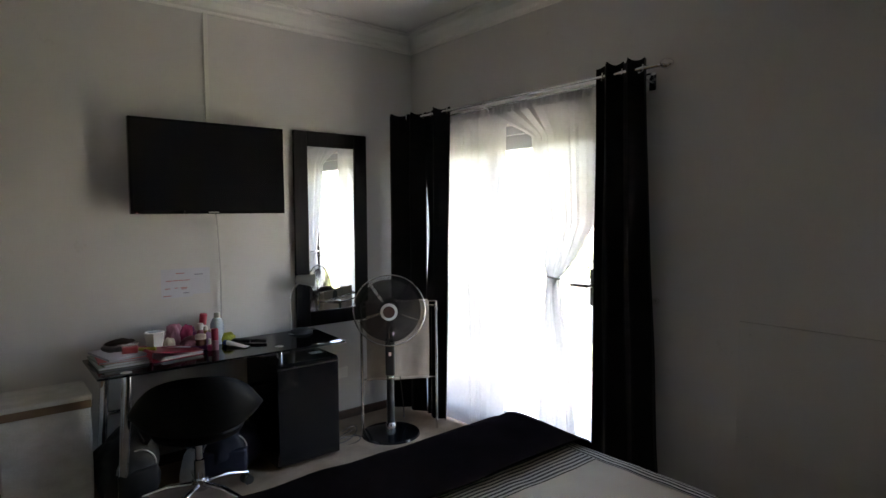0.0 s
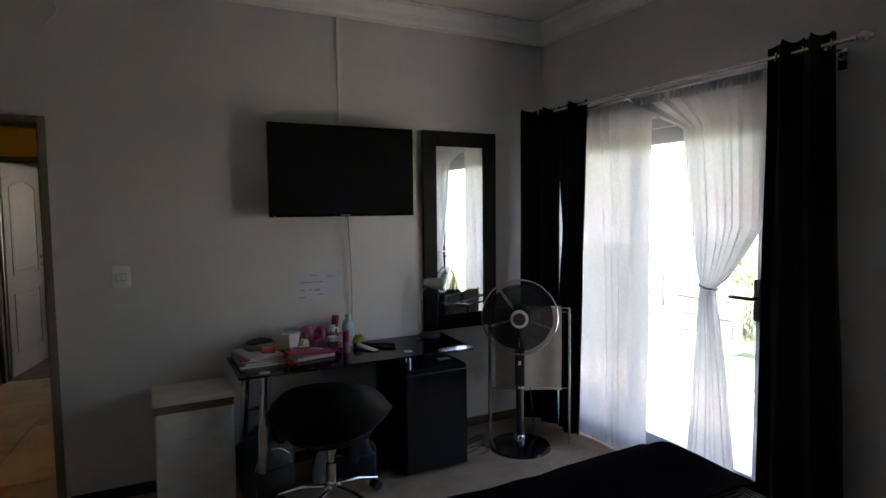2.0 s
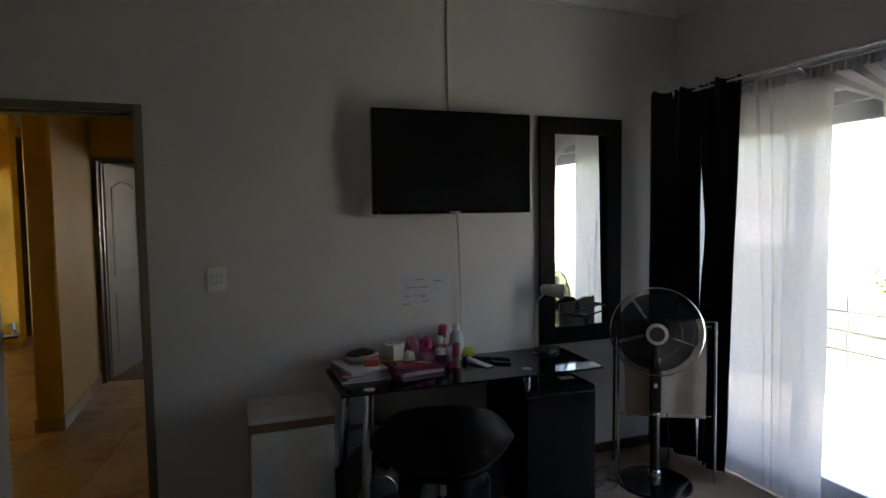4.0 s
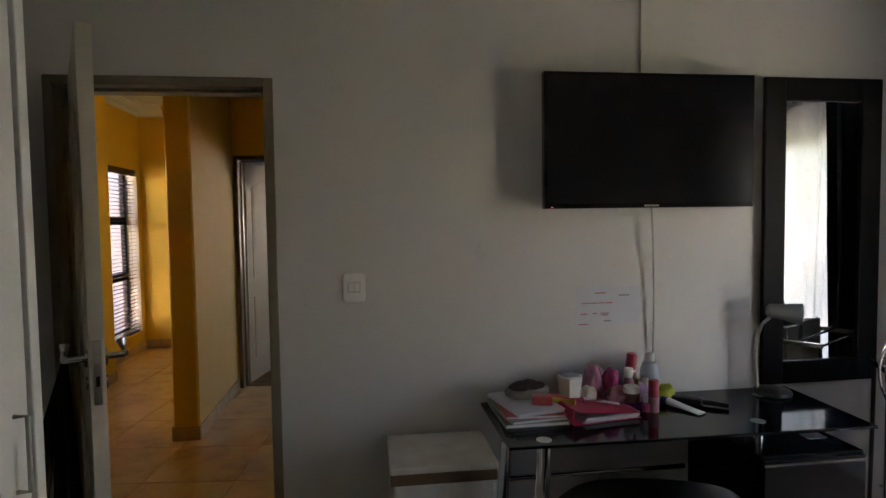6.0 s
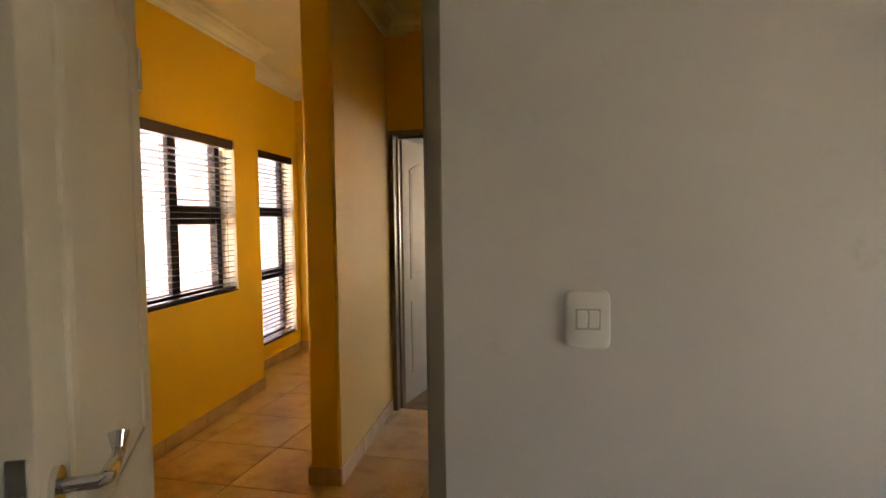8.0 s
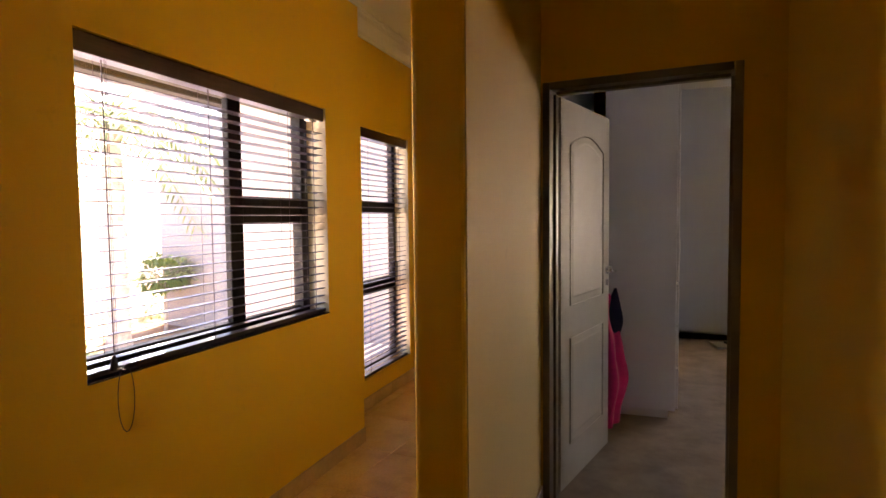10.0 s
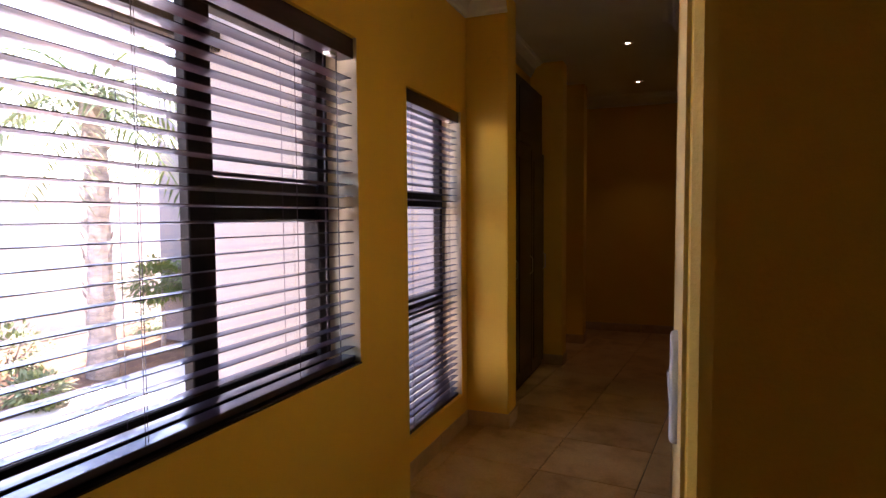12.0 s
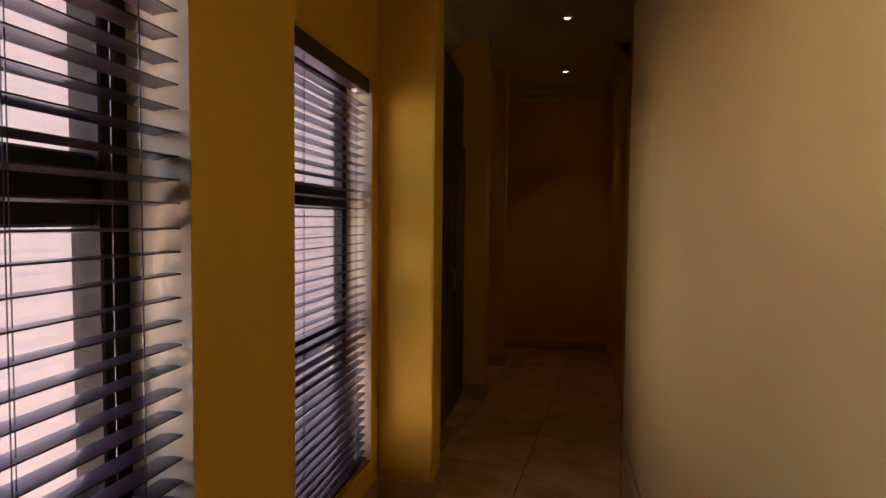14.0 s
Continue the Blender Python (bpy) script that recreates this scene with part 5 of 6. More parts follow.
def bottle(name, m, profile, body, cap, cap_profile, label):
    b = thing(name, m, label, "bottle", "bottles on the desk")
    part("body", lathe(profile, 20), body, b, smooth=True)
    part("cap", lathe(cap_profile, 20), cap, b, smooth=True)
    return b


def bowl_cap():
    b = thing("knitted_cap", pose(0.545, 4.325, STACK, 0, 0, 20), "grey knitted pouch with a dark rim on the books", "pouch")
    bm = lathe([(0.0, 0.0), (0.07, 0.0), (0.10, 0.016), (0.105, 0.032), (0.09, 0.040), (0.0, 0.036)], 24)
    for v in bm.verts:
        v.co.y *= 0.6
        v.co += 0.004 * noise.noise_vector(v.co * 30)
    part("body", bm, coloured("grey_knit", (0.28, 0.27, 0.26), 0.9, 0.2, 200), b, smooth=True)
    rim = lump("", None, (0.082, 0.05, 0.035), BLACK_PLASTIC, "", "", 31.0)
    for v in rim.verts:
        v.co.z += 0.028 + 0.006 * noise.noise(v.co * 40)
    part("rim", rim, coloured("dark_brown_knit", (0.04, 0.025, 0.02), 0.9, 0.2, 200), b, smooth=True)


bowl_cap()
solo("eraser_block", box(-0.04, 0.04, -0.022, 0.022, 0, 0.036, 0.007, 3), CORAL, "coral pink rubber block on the books", "eraser", pose(0.575, 4.215, STACK, 0, 0, -14), smooth=True)


def marker():
    m = thing("highlighter_pen", pose(0.645, 4.215, STACK + 0.011, 0, 0, -30), "lime yellow highlighter pen on the books", "pen")
    part("barrel", tube([(-0.055, 0, 0), (0.03, 0, 0)], 0.010, 12), LIME, m, smooth=True)
    part("cap", tube([(0.0305, 0, 0), (0.065, 0, 0)], 0.0108, 12), LIME, m, smooth=True)


marker()
solo("crumpled_scarf", lump("", None, (0.075, 0.04, 0.05), TEAL, "", "", 5.5), TEAL, "crumpled dark green cloth behind the books", "cloth", pose(0.70, 4.335, DZ), smooth=True)


def ring_binder():
    b = thing("ring_binder", pose(0.79, 4.225, DZ, 0, 0, 9), "red ring binder lying with its cover propped up by papers", "binder")
    part("cover", box(-0.145, 0.145, -0.115, 0.115, 0.0, 0.003, 0.001), RED, b)

    def flap(u, v):
        x = -0.145 + 0.285 * u
        return Vector((x, -0.115 + 0.23 * v, 0.062 - 0.036 * u ** 0.7 + 0.010 * math.sin(3 * u) * (v - 0.4) + 0.004 * noise.noise((u * 3, v * 3, 2))))
    part("cover", sheet(flap, 14, 10, 0.003), RED, b, smooth=True)
    part("spine", sheet(lambda u, v: Vector((-0.148 - 0.008 * math.sin(math.pi * u), -0.115 + 0.23 * v, 0.001 + 0.061 * u)), 8, 4, 0.003), RED, b, smooth=True)
    for i in range(5):
        def leafs(u, v, i=i):
            return Vector((-0.105 + 0.004 * i + 0.235 * u, -0.110 + 0.003 * math.sin(2 * i) + 0.21 * v, 0.005 + i * 0.0045 + 0.003 * math.sin(2.5 * u + i)))
        part("paper", sheet(leafs, 8, 3, 0.0028), PAPER, b)
    part("ring", tube([(-0.10, 0.0, 0.004), (-0.104, 0.0, 0.03), (-0.085, 0.0, 0.045), (-0.066, 0.0, 0.03), (-0.07, 0.0, 0.004)], 0.0025, 6), STEEL, b, smooth=True)


ring_binder()
solo("folded_leaflet", box(-0.07, 0.07, -0.012, 0.012, 0, 0.004, 0.001), PAPER, "white folded leaflet lying on the binder", "leaflet", pose(0.83, 4.235, DZ + 0.040, 0, 6, -20))


def white_tub():
    t = thing("white_tub", pose(0.725, 4.315, DZ, 0, 0, 10), "white plastic tub with a printed lid", "tub")
    bm = lathe([(0.0, 0.03), (0.045, 0.03), (0.055, 0.105), (0.058, 0.13), (0.0, 0.133)], 6)
    part("body", bm, WHITE_PLASTIC, t)
    part("stand", box(-0.04, 0.04, -0.035, 0.035, 0, 0.031, 0.004, 2), PINK, t)
    part("printed_lid", box(-0.036, 0.036, -0.034, 0.034, 0.133, 0.136, 0.002), CLEAR_BLUE, t)


white_tub()


def cream_jar():
    j = thing("cream_jar", pose(0.965, 4.25, DZ + 0.03), "small glass cream jar with a white lid", "jar")
    part("jar", lathe([(0.0, 0.0), (0.028, 0.0), (0.032, 0.008), (0.032, 0.035), (0.027, 0.04)], 22), coloured("amber_glass_jar", (0.20, 0.10, 0.09), 0.15), j, smooth=True)
    part("lid", lathe([(0.031, 0.038), (0.032, 0.040), (0.032, 0.062), (0.029, 0.065), (0.0, 0.065)], 22), WHITE_PLASTIC, j, smooth=True)


cream_jar()
solo("cosmetics_box", box(-0.06, 0.06, -0.03, 0.03, 0, 0.03, 0.003), PURPLE, "purple cosmetics box under the jars", "box", pose(0.97, 4.26, DZ, 0, 0, 5))
bottle("red_tube", pose(1.035, 4.20, DZ), [(0.0, 0.0), (0.020, 0.0), (0.021, 0.01), (0.021, 0.06), (0.0, 0.06)], PALE_PINK, RED, [(0.0205, 0.061), (0.0205, 0.125), (0.018, 0.13), (0.0, 0.13)], "red and pink upright cosmetics tube")
bottle("white_bottle", pose(1.10, 4.36, DZ), [(0.0, 0.0), (0.036, 0.0), (0.040, 0.01), (0.040, 0.13), (0.028, 0.16), (0.018, 0.165), (0.0, 0.165)], CLEAR_BLUE, WHITE_PLASTIC, [(0.019, 0.166), (0.019, 0.195), (0.016, 0.2), (0.0, 0.2)], "pale blue lotion bottle with a white cap")
bottle("red_capped_bottle", pose(1.00, 4.375, DZ, 6, 5, 0), [(0.0, 0.0), (0.022, 0.0), (0.024, 0.01), (0.024, 0.12), (0.018, 0.135), (0.0, 0.136)], WHITE_PLASTIC, RED, [(0.022, 0.137), (0.023, 0.20), (0.019, 0.205), (0.0, 0.205)], "white bottle with a tall red cap")
bottle("blue_roll_on", pose(1.045, 4.30, DZ), [(0.0, 0.0), (0.022, 0.0), (0.023, 0.06), (0.02, 0.07), (0.0, 0.07)], BLUE, CREAM, [(0.021, 0.071), (0.022, 0.10), (0.014, 0.11), (0.0, 0.112)], "blue roll-on bottle with a cream cap")
bottle("purple_bottle", pose(0.945, 4.345, DZ), [(0.0, 0.0), (0.024, 0.0), (0.026, 0.07), (0.018, 0.10), (0.0, 0.105)], PURPLE, PURPLE, [(0.012, 0.106), (0.012, 0.13), (0.0, 0.135)], "small purple perfume bottle")
bottle("gold_bottle", pose(1.02, 4.335, DZ), [(0.0, 0.0), (0.02, 0.0), (0.022, 0.08), (0.012, 0.10), (0.0, 0.1)], coloured("amber_plastic", (0.35, 0.20, 0.07)), CREAM, [(0.012, 0.101), (0.012, 0.125), (0.0, 0.127)], "small amber bottle with a cream cap")


def pouch(m, size, material, seed, label):
    p = thing("wrapped_pouch", m, label, "pouch", "pouches on the desk")
    bm = lump("", None, size, material, "", "", seed)
    big = max(size)
    for v in bm.verts:
        k = v.co.z / size[2]
        if k > 0.7:
            v.co.y *= 1 - 0.6 * (k - 0.7) / 0.3
        q = v.co / big
        crease = abs(noise.noise(q * 3.5 + Vector((seed, 0, 0)))) + 0.5 * abs(noise.noise(q * 8 + Vector((0, seed, 0))))
        v.co += Vector((0.9, 0.6, 0.35)) * (crease - 0.25) * 0.16 * big * Vector((q.x, q.y, 0.2)).length * (1 if q.x > 0 else -1)
        v.co.z = max(0.0, v.co.z)
    part("wrap", bm, material, p, smooth=True)


pouch(pose(0.845, 4.335, DZ, 0, -8, 10), (0.045, 0.035, 0.17), PALE_PINK, 2.2, "pale pink crinkled pouch standing on end")
pouch(pose(0.895, 4.33, DZ, 0, 6, -10), (0.04, 0.035, 0.15), PINK, 6.1, "hot pink crinkled pouch standing on end")
pouch(pose(0.80, 4.30, DZ), (0.035, 0.03, 0.09), CREAM, 4.7, "beige soft pouch beside the tub")
pouch(pose(1.155, 4.34, DZ), (0.05, 0.03, 0.07), LIME, 9.3, "yellow and red crinkled wrapper on the desk")


def squeeze_tube():
    t = thing("cream_tube", pose(1.165, 4.20, DZ + 0.017, 0, 0, -62), "white squeezed cream tube lying on the desk", "tube")

    def fn(u, v):
        a = 2 * math.pi * u
        f = 1 - 0.85 * v
        return Vector((-0.07 + 0.15 * v, (0.018 + 0.009 * v) * math.cos(a), 0.016 * f * math.sin(a) - 0.013 * v))
    part("body", sheet(fn, 20, 8), WHITE_PLASTIC, t, smooth=True)
    part("cap", tube([(-0.071, 0, 0), (-0.10, 0, 0)], 0.016, 14), BLUE, t, smooth=True)


squeeze_tube()
LILAC = coloured("lilac_cloth", (0.34, 0.20, 0.36), 0.65)
MAROON = coloured("maroon_cover", (0.16, 0.015, 0.03))
pouch(pose(0.875, 4.385, DZ, 0, -4, 30), (0.05, 0.03, 0.15), PALE_PINK, 12.4, "pale pink crinkled pouch leaning on the wall")
pouch(pose(0.935, 4.40, DZ), (0.05, 0.03, 0.13), LILAC, 15.1, "lilac cloth pouch standing against the wall")
pouch(pose(0.915, 4.275, DZ + 0.02), (0.06, 0.035, 0.07), PALE_PINK, 18.6, "crumpled pale pink tissue pack on the binder")
pouch(pose(1.015, 4.265, DZ), (0.035, 0.025, 0.10), LILAC, 21.0, "small lilac cloth pouch between the bottles")
bottle("nail_varnish", pose(1.005, 4.205, DZ), [(0.0, 0.0), (0.014, 0.0), (0.016, 0.03), (0.010, 0.036), (0.0, 0.036)], PINK, WHITE_PLASTIC, [(0.009, 0.037), (0.008, 0.07), (0.0, 0.072)], "small pink bottle with a slim white cap")
bottle("lotion_bottle", pose(0.985, 4.32, DZ), [(0.0, 0.0), (0.02, 0.0), (0.022, 0.09), (0.015, 0.11), (0.0, 0.11)], PALE_PINK, WHITE_PLASTIC, [(0.014, 0.111), (0.02, 0.13), (0.018, 0.15), (0.0, 0.152)], "pale pink lotion bottle with a white flip cap")
solo("pencil", tube([(-0.08, 0, 0), (0.07, 0, 0), (0.085, 0, 0)], [0.004, 0.004, 0.001], 6), MAROON, "dark red pencil lying on the binder", "pencil", pose(0.80, 4.22, DZ + 0.052, 0, 8, 30))


def hair_brush():
    b = thing("hair_brush", pose(1.255, 4.25, DZ + 0.018, 0, 0, -40), "black paddle hair brush lying on the desk", "brush")
    part("head", box(-0.10, 0.02, -0.028, 0.028, -0.012, 0.008, 0.008, 3), BLACK_PLASTIC, b, smooth=True)
    part("grip", tube([(0.02, 0, -0.004), (0.06, 0, -0.003), (0.12, 0, -0.006)], [0.010, 0.012, 0.010], 10), BLACK_PLASTIC, b, smooth=True)


hair_brush()


def desk_lamp():
    l = thing("desk_lamp", pose(1.66, 4.335, DZ), "grey desk lamp with a round base and bell head", "lamp")
    part("base", lathe([(0.0, 0.0), (0.075, 0.0), (0.078, 0.006), (0.075, 0.016), (0.05, 0.026), (0.02, 0.03), (0.0, 0.03)], 32), BLACK_PLASTIC, l, smooth=True)
    part("neck", tube([(-0.05, 0.03, 0.012), (-0.058, 0.035, 0.12), (-0.058, 0.03, 0.24), (-0.045, 0.01, 0.31), (-0.02, -0.01, 0.345)], 0.007, 10), STEEL, l, smooth=True)
    head = lathe([(0.0, 0.0), (0.022, 0.004), (0.030, 0.02), (0.034, 0.06), (0.046, 0.135), (0.043, 0.135), (0.03, 0.06), (0.0, 0.03)], 24)
    part("head", head, coloured("grey_lamp_paint", (0.30, 0.30, 0.29)), l, at=pose(-0.045, -0.01, 0.375, 0, 96, -25), smooth=True)


desk_lamp()


# ---- bedroom: fan, rack with towel, cables ----
def pedestal_fan():
    f = thing("pedestal_fan", pose(2.145, 3.96, 0, 0, 0, -36), "black pedestal fan with a wire guard and round base", "fan")
    part("base", lathe([(0.0, 0.0), (0.195, 0.0), (0.205, 0.008), (0.20, 0.022), (0.12, 0.038), (0.04, 0.046), (0.0, 0.046)], 40), GLOSS_BLACK, f, smooth=True)
    part("base_collar", lathe([(0.036, 0.044), (0.036, 0.085), (0.030, 0.095), (0.0, 0.095)], 24), CHROME, f, smooth=True)
    part("lower_pole", lathe([(0.027, 0.09), (0.027, 0.42), (0.024, 0.425)], 20), BLACK_PLASTIC, f, smooth=True)
    part("pole_ring", lathe([(0.0275, 0.405), (0.030, 0.41), (0.030, 0.418), (0.0275, 0.422)], 20), CHROME, f, smooth=True)
    part("control_box", box(-0.032, 0.032, -0.034, 0.03, 0.43, 0.70, 0.012, 3), BLACK_PLASTIC, f, smooth=True)
    part("display", box(-0.009, 0.009, -0.0365, -0.033, 0.57, 0.595, 0.001), emitter("red_display", (0.8, 0.02, 0.015), 0.006), f, "small dim red display")
    part("neck_collar", lathe([(0.03, 0.68), (0.034, 0.685), (0.034, 0.735), (0.028, 0.74), (0.0, 0.74)], 24), CHROME, f, smooth=True)
    part("motor", tube([(0, 0.10, 0.89), (0, 0.06, 0.89), (0, -0.02, 0.89)], [0.045, 0.075, 0.07], 24), BLACK_PLASTIC, f, smooth=True)
    part("neck", tube([(0, 0.02, 0.73), (0, 0.03, 0.80), (0, 0.03, 0.86)], [0.02, 0.022, 0.03], 14), BLACK_PLASTIC, f, smooth=True)
    R, cz, cy = 0.245, 0.89, -0.105

    def ring(r, y, t):
        return tube([(r * math.cos(a), y, cz + r * math.sin(a)) for a in [2 * math.pi * i / 56 for i in range(56)]], t, 6, None, True)

    part("guard_rim", ring(R, cy + 0.055, 0.0055), CHROME, f, smooth=True)
    wires = bmesh.new()
    for side in (-1, 1):
        for k in range(90):
            a = 2 * math.pi * k / 90
            pts = []
            for j in range(5):
                u = j / 4
                r = 0.055 + (R - 0.055) * u
                y = cy + 0.055 + side * 0.058 * (1 - u ** 3)
                aa = a + 0.25 * u * side
                pts.append((r * math.cos(aa), y, cz + r * math.sin(aa)))
            tube(pts, 0.0009, 3, wires)
        for r in (0.13, 0.19):
            u = (r - 0.055) / (R - 0.055)
            merged(ring(r, cy + 0.055 + side * 0.058 * (1 - u ** 3), 0.0014), wires)
    part("wire_guard", wires, BLACK_PLASTIC, f)
    part("badge", tube([(0, cy - 0.004, cz), (0, cy - 0.012, cz)], 0.058, 32), WHITE_PLASTIC, f, "pale round badge ring", smooth=True)
    part("badge_centre", tube([(0, cy - 0.0121, cz), (0, cy - 0.016, cz)], 0.040, 32), coloured("dark_red_badge", (0.06, 0.02, 0.015)), f, "dark round badge centre", smooth=True)
    hub = part("fan_hub", tube([(0, cy + 0.02, cz), (0, cy + 0.075, cz)], 0.035, 20), BLACK_PLASTIC, f, smooth=True)
    SMOKE = glass("smoked_blade", (0.50, 0.49, 0.50))
    for k in range(5):
        a0 = 2 * math.pi * k / 5 + 0.3

        def blade(u, v):
            a = a0 + (u - 0.5) * (1.12 + 0.08 * v)
            r = 0.03 + 0.185 * v
            return Vector((r * math.cos(a), cy + 0.05 + 0.045 * (u - 0.5), cz + r * math.sin(a)))
        part("blade", sheet(blade, 8, 8, 0.002), SMOKE, hub, "smoky translucent blade", smooth=True)


pedestal_fan()

TOWEL = surface("beige_towelling", (0.42, 0.36, 0.31), 0.95, vary=0.12, grain=320, patch=6, relief=0.8, depth=0.003, sheen=0.3, spec=0.1)


def towel_rack():
    r = thing("towel_rack", pose(2.29, 4.07, 0, 0, 0, -30), "folding chrome towel rack standing behind the fan", "rack")
    w = 0.265
    for s in (-1, 1):
        part("leg", tube([(s * w, -0.11, 0.0), (s * w, -0.10, 0.55), (s * w, -0.095, 0.93)], 0.009, 10), CHROME, r, smooth=True)
        part("leg", tube([(s * w, 0.13, 0.0), (s * w, 0.10, 0.55), (s * w, 0.09, 0.86)], 0.009, 10), BLACK_PLASTIC, r, smooth=True)
        part("end_plate", box(s * w - 0.012, s * w + 0.012, -0.10, 0.10, 0.86, 0.885, 0.004, 2), CHROME, r)
    for y, zz in ((-0.095, 0.93), (0.0, 0.885), (0.09, 0.87), (-0.02, 0.36)):
        part("bar", tube([(-w, y, zz), (w, y, zz)], 0.006, 10), CHROME, r, smooth=True)


towel_rack()


def towel():
    t = thing("hand_towel", pose(2.29, 4.07, 0, 0, 0, -30), "beige towel hung over the chrome rack", "towel")

    def fn(u, v):
        x = -0.23 + 0.44 * u + 0.008 * noise.noise((u * 4, v * 5, 1))
        s = (v - 0.30) / 0.70
        if v < 0.30:
            k = (0.30 - v) / 0.30
            y, zz = -0.072 + 0.01 * math.sin(8 * u), 0.938 - 0.32 * k
        else:
            y = -0.118 - 0.012 * math.sin(2 * math.pi * (2.3 * u + 0.3 * s)) * s - 0.01 * s
            zz = 0.938 - 0.56 * s - 0.02 * noise.noise((u * 3, 0, 2))
        if abs(v - 0.30) < 0.05:
            zz += 0.006
        return Vector((x, y, zz))
    part("cloth", sheet(fn, 40, 44, 0.008), TOWEL, t, smooth=True)
    part("hem", tube(curve_points(lambda u: (-0.23 + 0.44 * u, -0.128 - 0.012 * math.sin(2 * math.pi * (2.3 * u + 0.3)), 0.388 - 0.02 * noise.noise((u * 3, 0, 2))), 30), 0.008, 8), TOWEL, t, smooth=True)


towel()


def floor_cables():
    for k, (cx, cy2, r) in enumerate(((1.86, 4.02, 0.10), (1.90, 4.10, 0.13), (1.84, 4.20, 0.08))):
        solo("floor_cable", tube(curve_points(lambda u: (cx + r * (1 + 0.15 * math.sin(5 * u + k)) * math.cos(7 * u + k), cy2 + 0.7 * r * math.sin(7 * u + k * 2) + 0.05 * u, 0.006 + 0.008 * k + 0.004 * math.sin(9 * u)), 60), 0.0035, 6),
             BLACK_PLASTIC, "black power cable coiled on the carpet", "cable", group="cables on the floor", smooth=True)
    a = thing("plug_adaptor", pose(1.88, 4.36, 0.0, 0, 0, 20), "white plug adaptor with plugs at the wall", "adaptor")
    part("body", box(-0.06, 0.06, -0.03, 0.03, 0.0, 0.055, 0.008, 2), WHITE_PLASTIC, a, smooth=True)
    part("plug", box(-0.03, 0.01, -0.05, -0.031, 0.01, 0.045, 0.008, 2), WHITE_PLASTIC, a, smooth=True)
    solo("wall_socket", box(-0.06, 0.06, -0.009, 0, -0.04, 0.04, 0.004, 2), WHITE_PLASTIC, "white wall socket plate above the skirting", "socket", pose(2.02, BY1, 0.36))
    solo("fan_cable", tube(curve_points(lambda u: (2.22 + 0.20 * u, 3.95 + 0.25 * u - 0.1 * u * (1 - u), 0.40 * (1 - u) ** 2 + 0.006), 20), 0.0035, 6), BLACK_PLASTIC, "thin black fan cable running down to the carpet", "cable", smooth=True)


floor_cables()


# ---- bedroom: bed ----
QUILT = surface("cream_quilt_cotton", (0.66, 0.60, 0.51), 0.85, vary=0.06, grain=260, patch=3, relief=0.4, depth=0.002, sheen=0.2, spec=0.15)


def striped(name, axis):
    m, nt, b = base_material(name)
    vec = coords(nt)
    w = nt.nodes.new("ShaderNodeTexWave")
    w.wave_type, w.bands_direction = "BANDS", axis
    w.inputs["Scale"].default_value = 15.5
    w.inputs["Distortion"].default_value = 0.25
    w.inputs["Detail"].default_value = 2.0
    nt.links.new(vec, w.inputs["Vector"])
    c = ramp(nt, w.outputs["Fac"], [(0.45, (0.035, 0.033, 0.035)), (0.62, (0.50, 0.47, 0.43))])
    nt.links.new(c, b.inputs["Base Color"])
    b.inputs["Roughness"].default_value = 0.85
    bump(nt, b, noise_fac(nt, vec, 300.0), 0.3, 0.002)
    return m


STRIPE_X, STRIPE_Y = striped("striped_band_long", "X"), striped("striped_band_cross", "Y")
THROW = surface("black_fleece", (0.013, 0.010, 0.012), 0.95, vary=0.3, grain=260, patch=4, relief=0.7, depth=0.003, spec=0.0)
MATTRESS = surface("mattress_ticking", (0.55, 0.53, 0.50), 0.9, vary=0.08, grain=200)


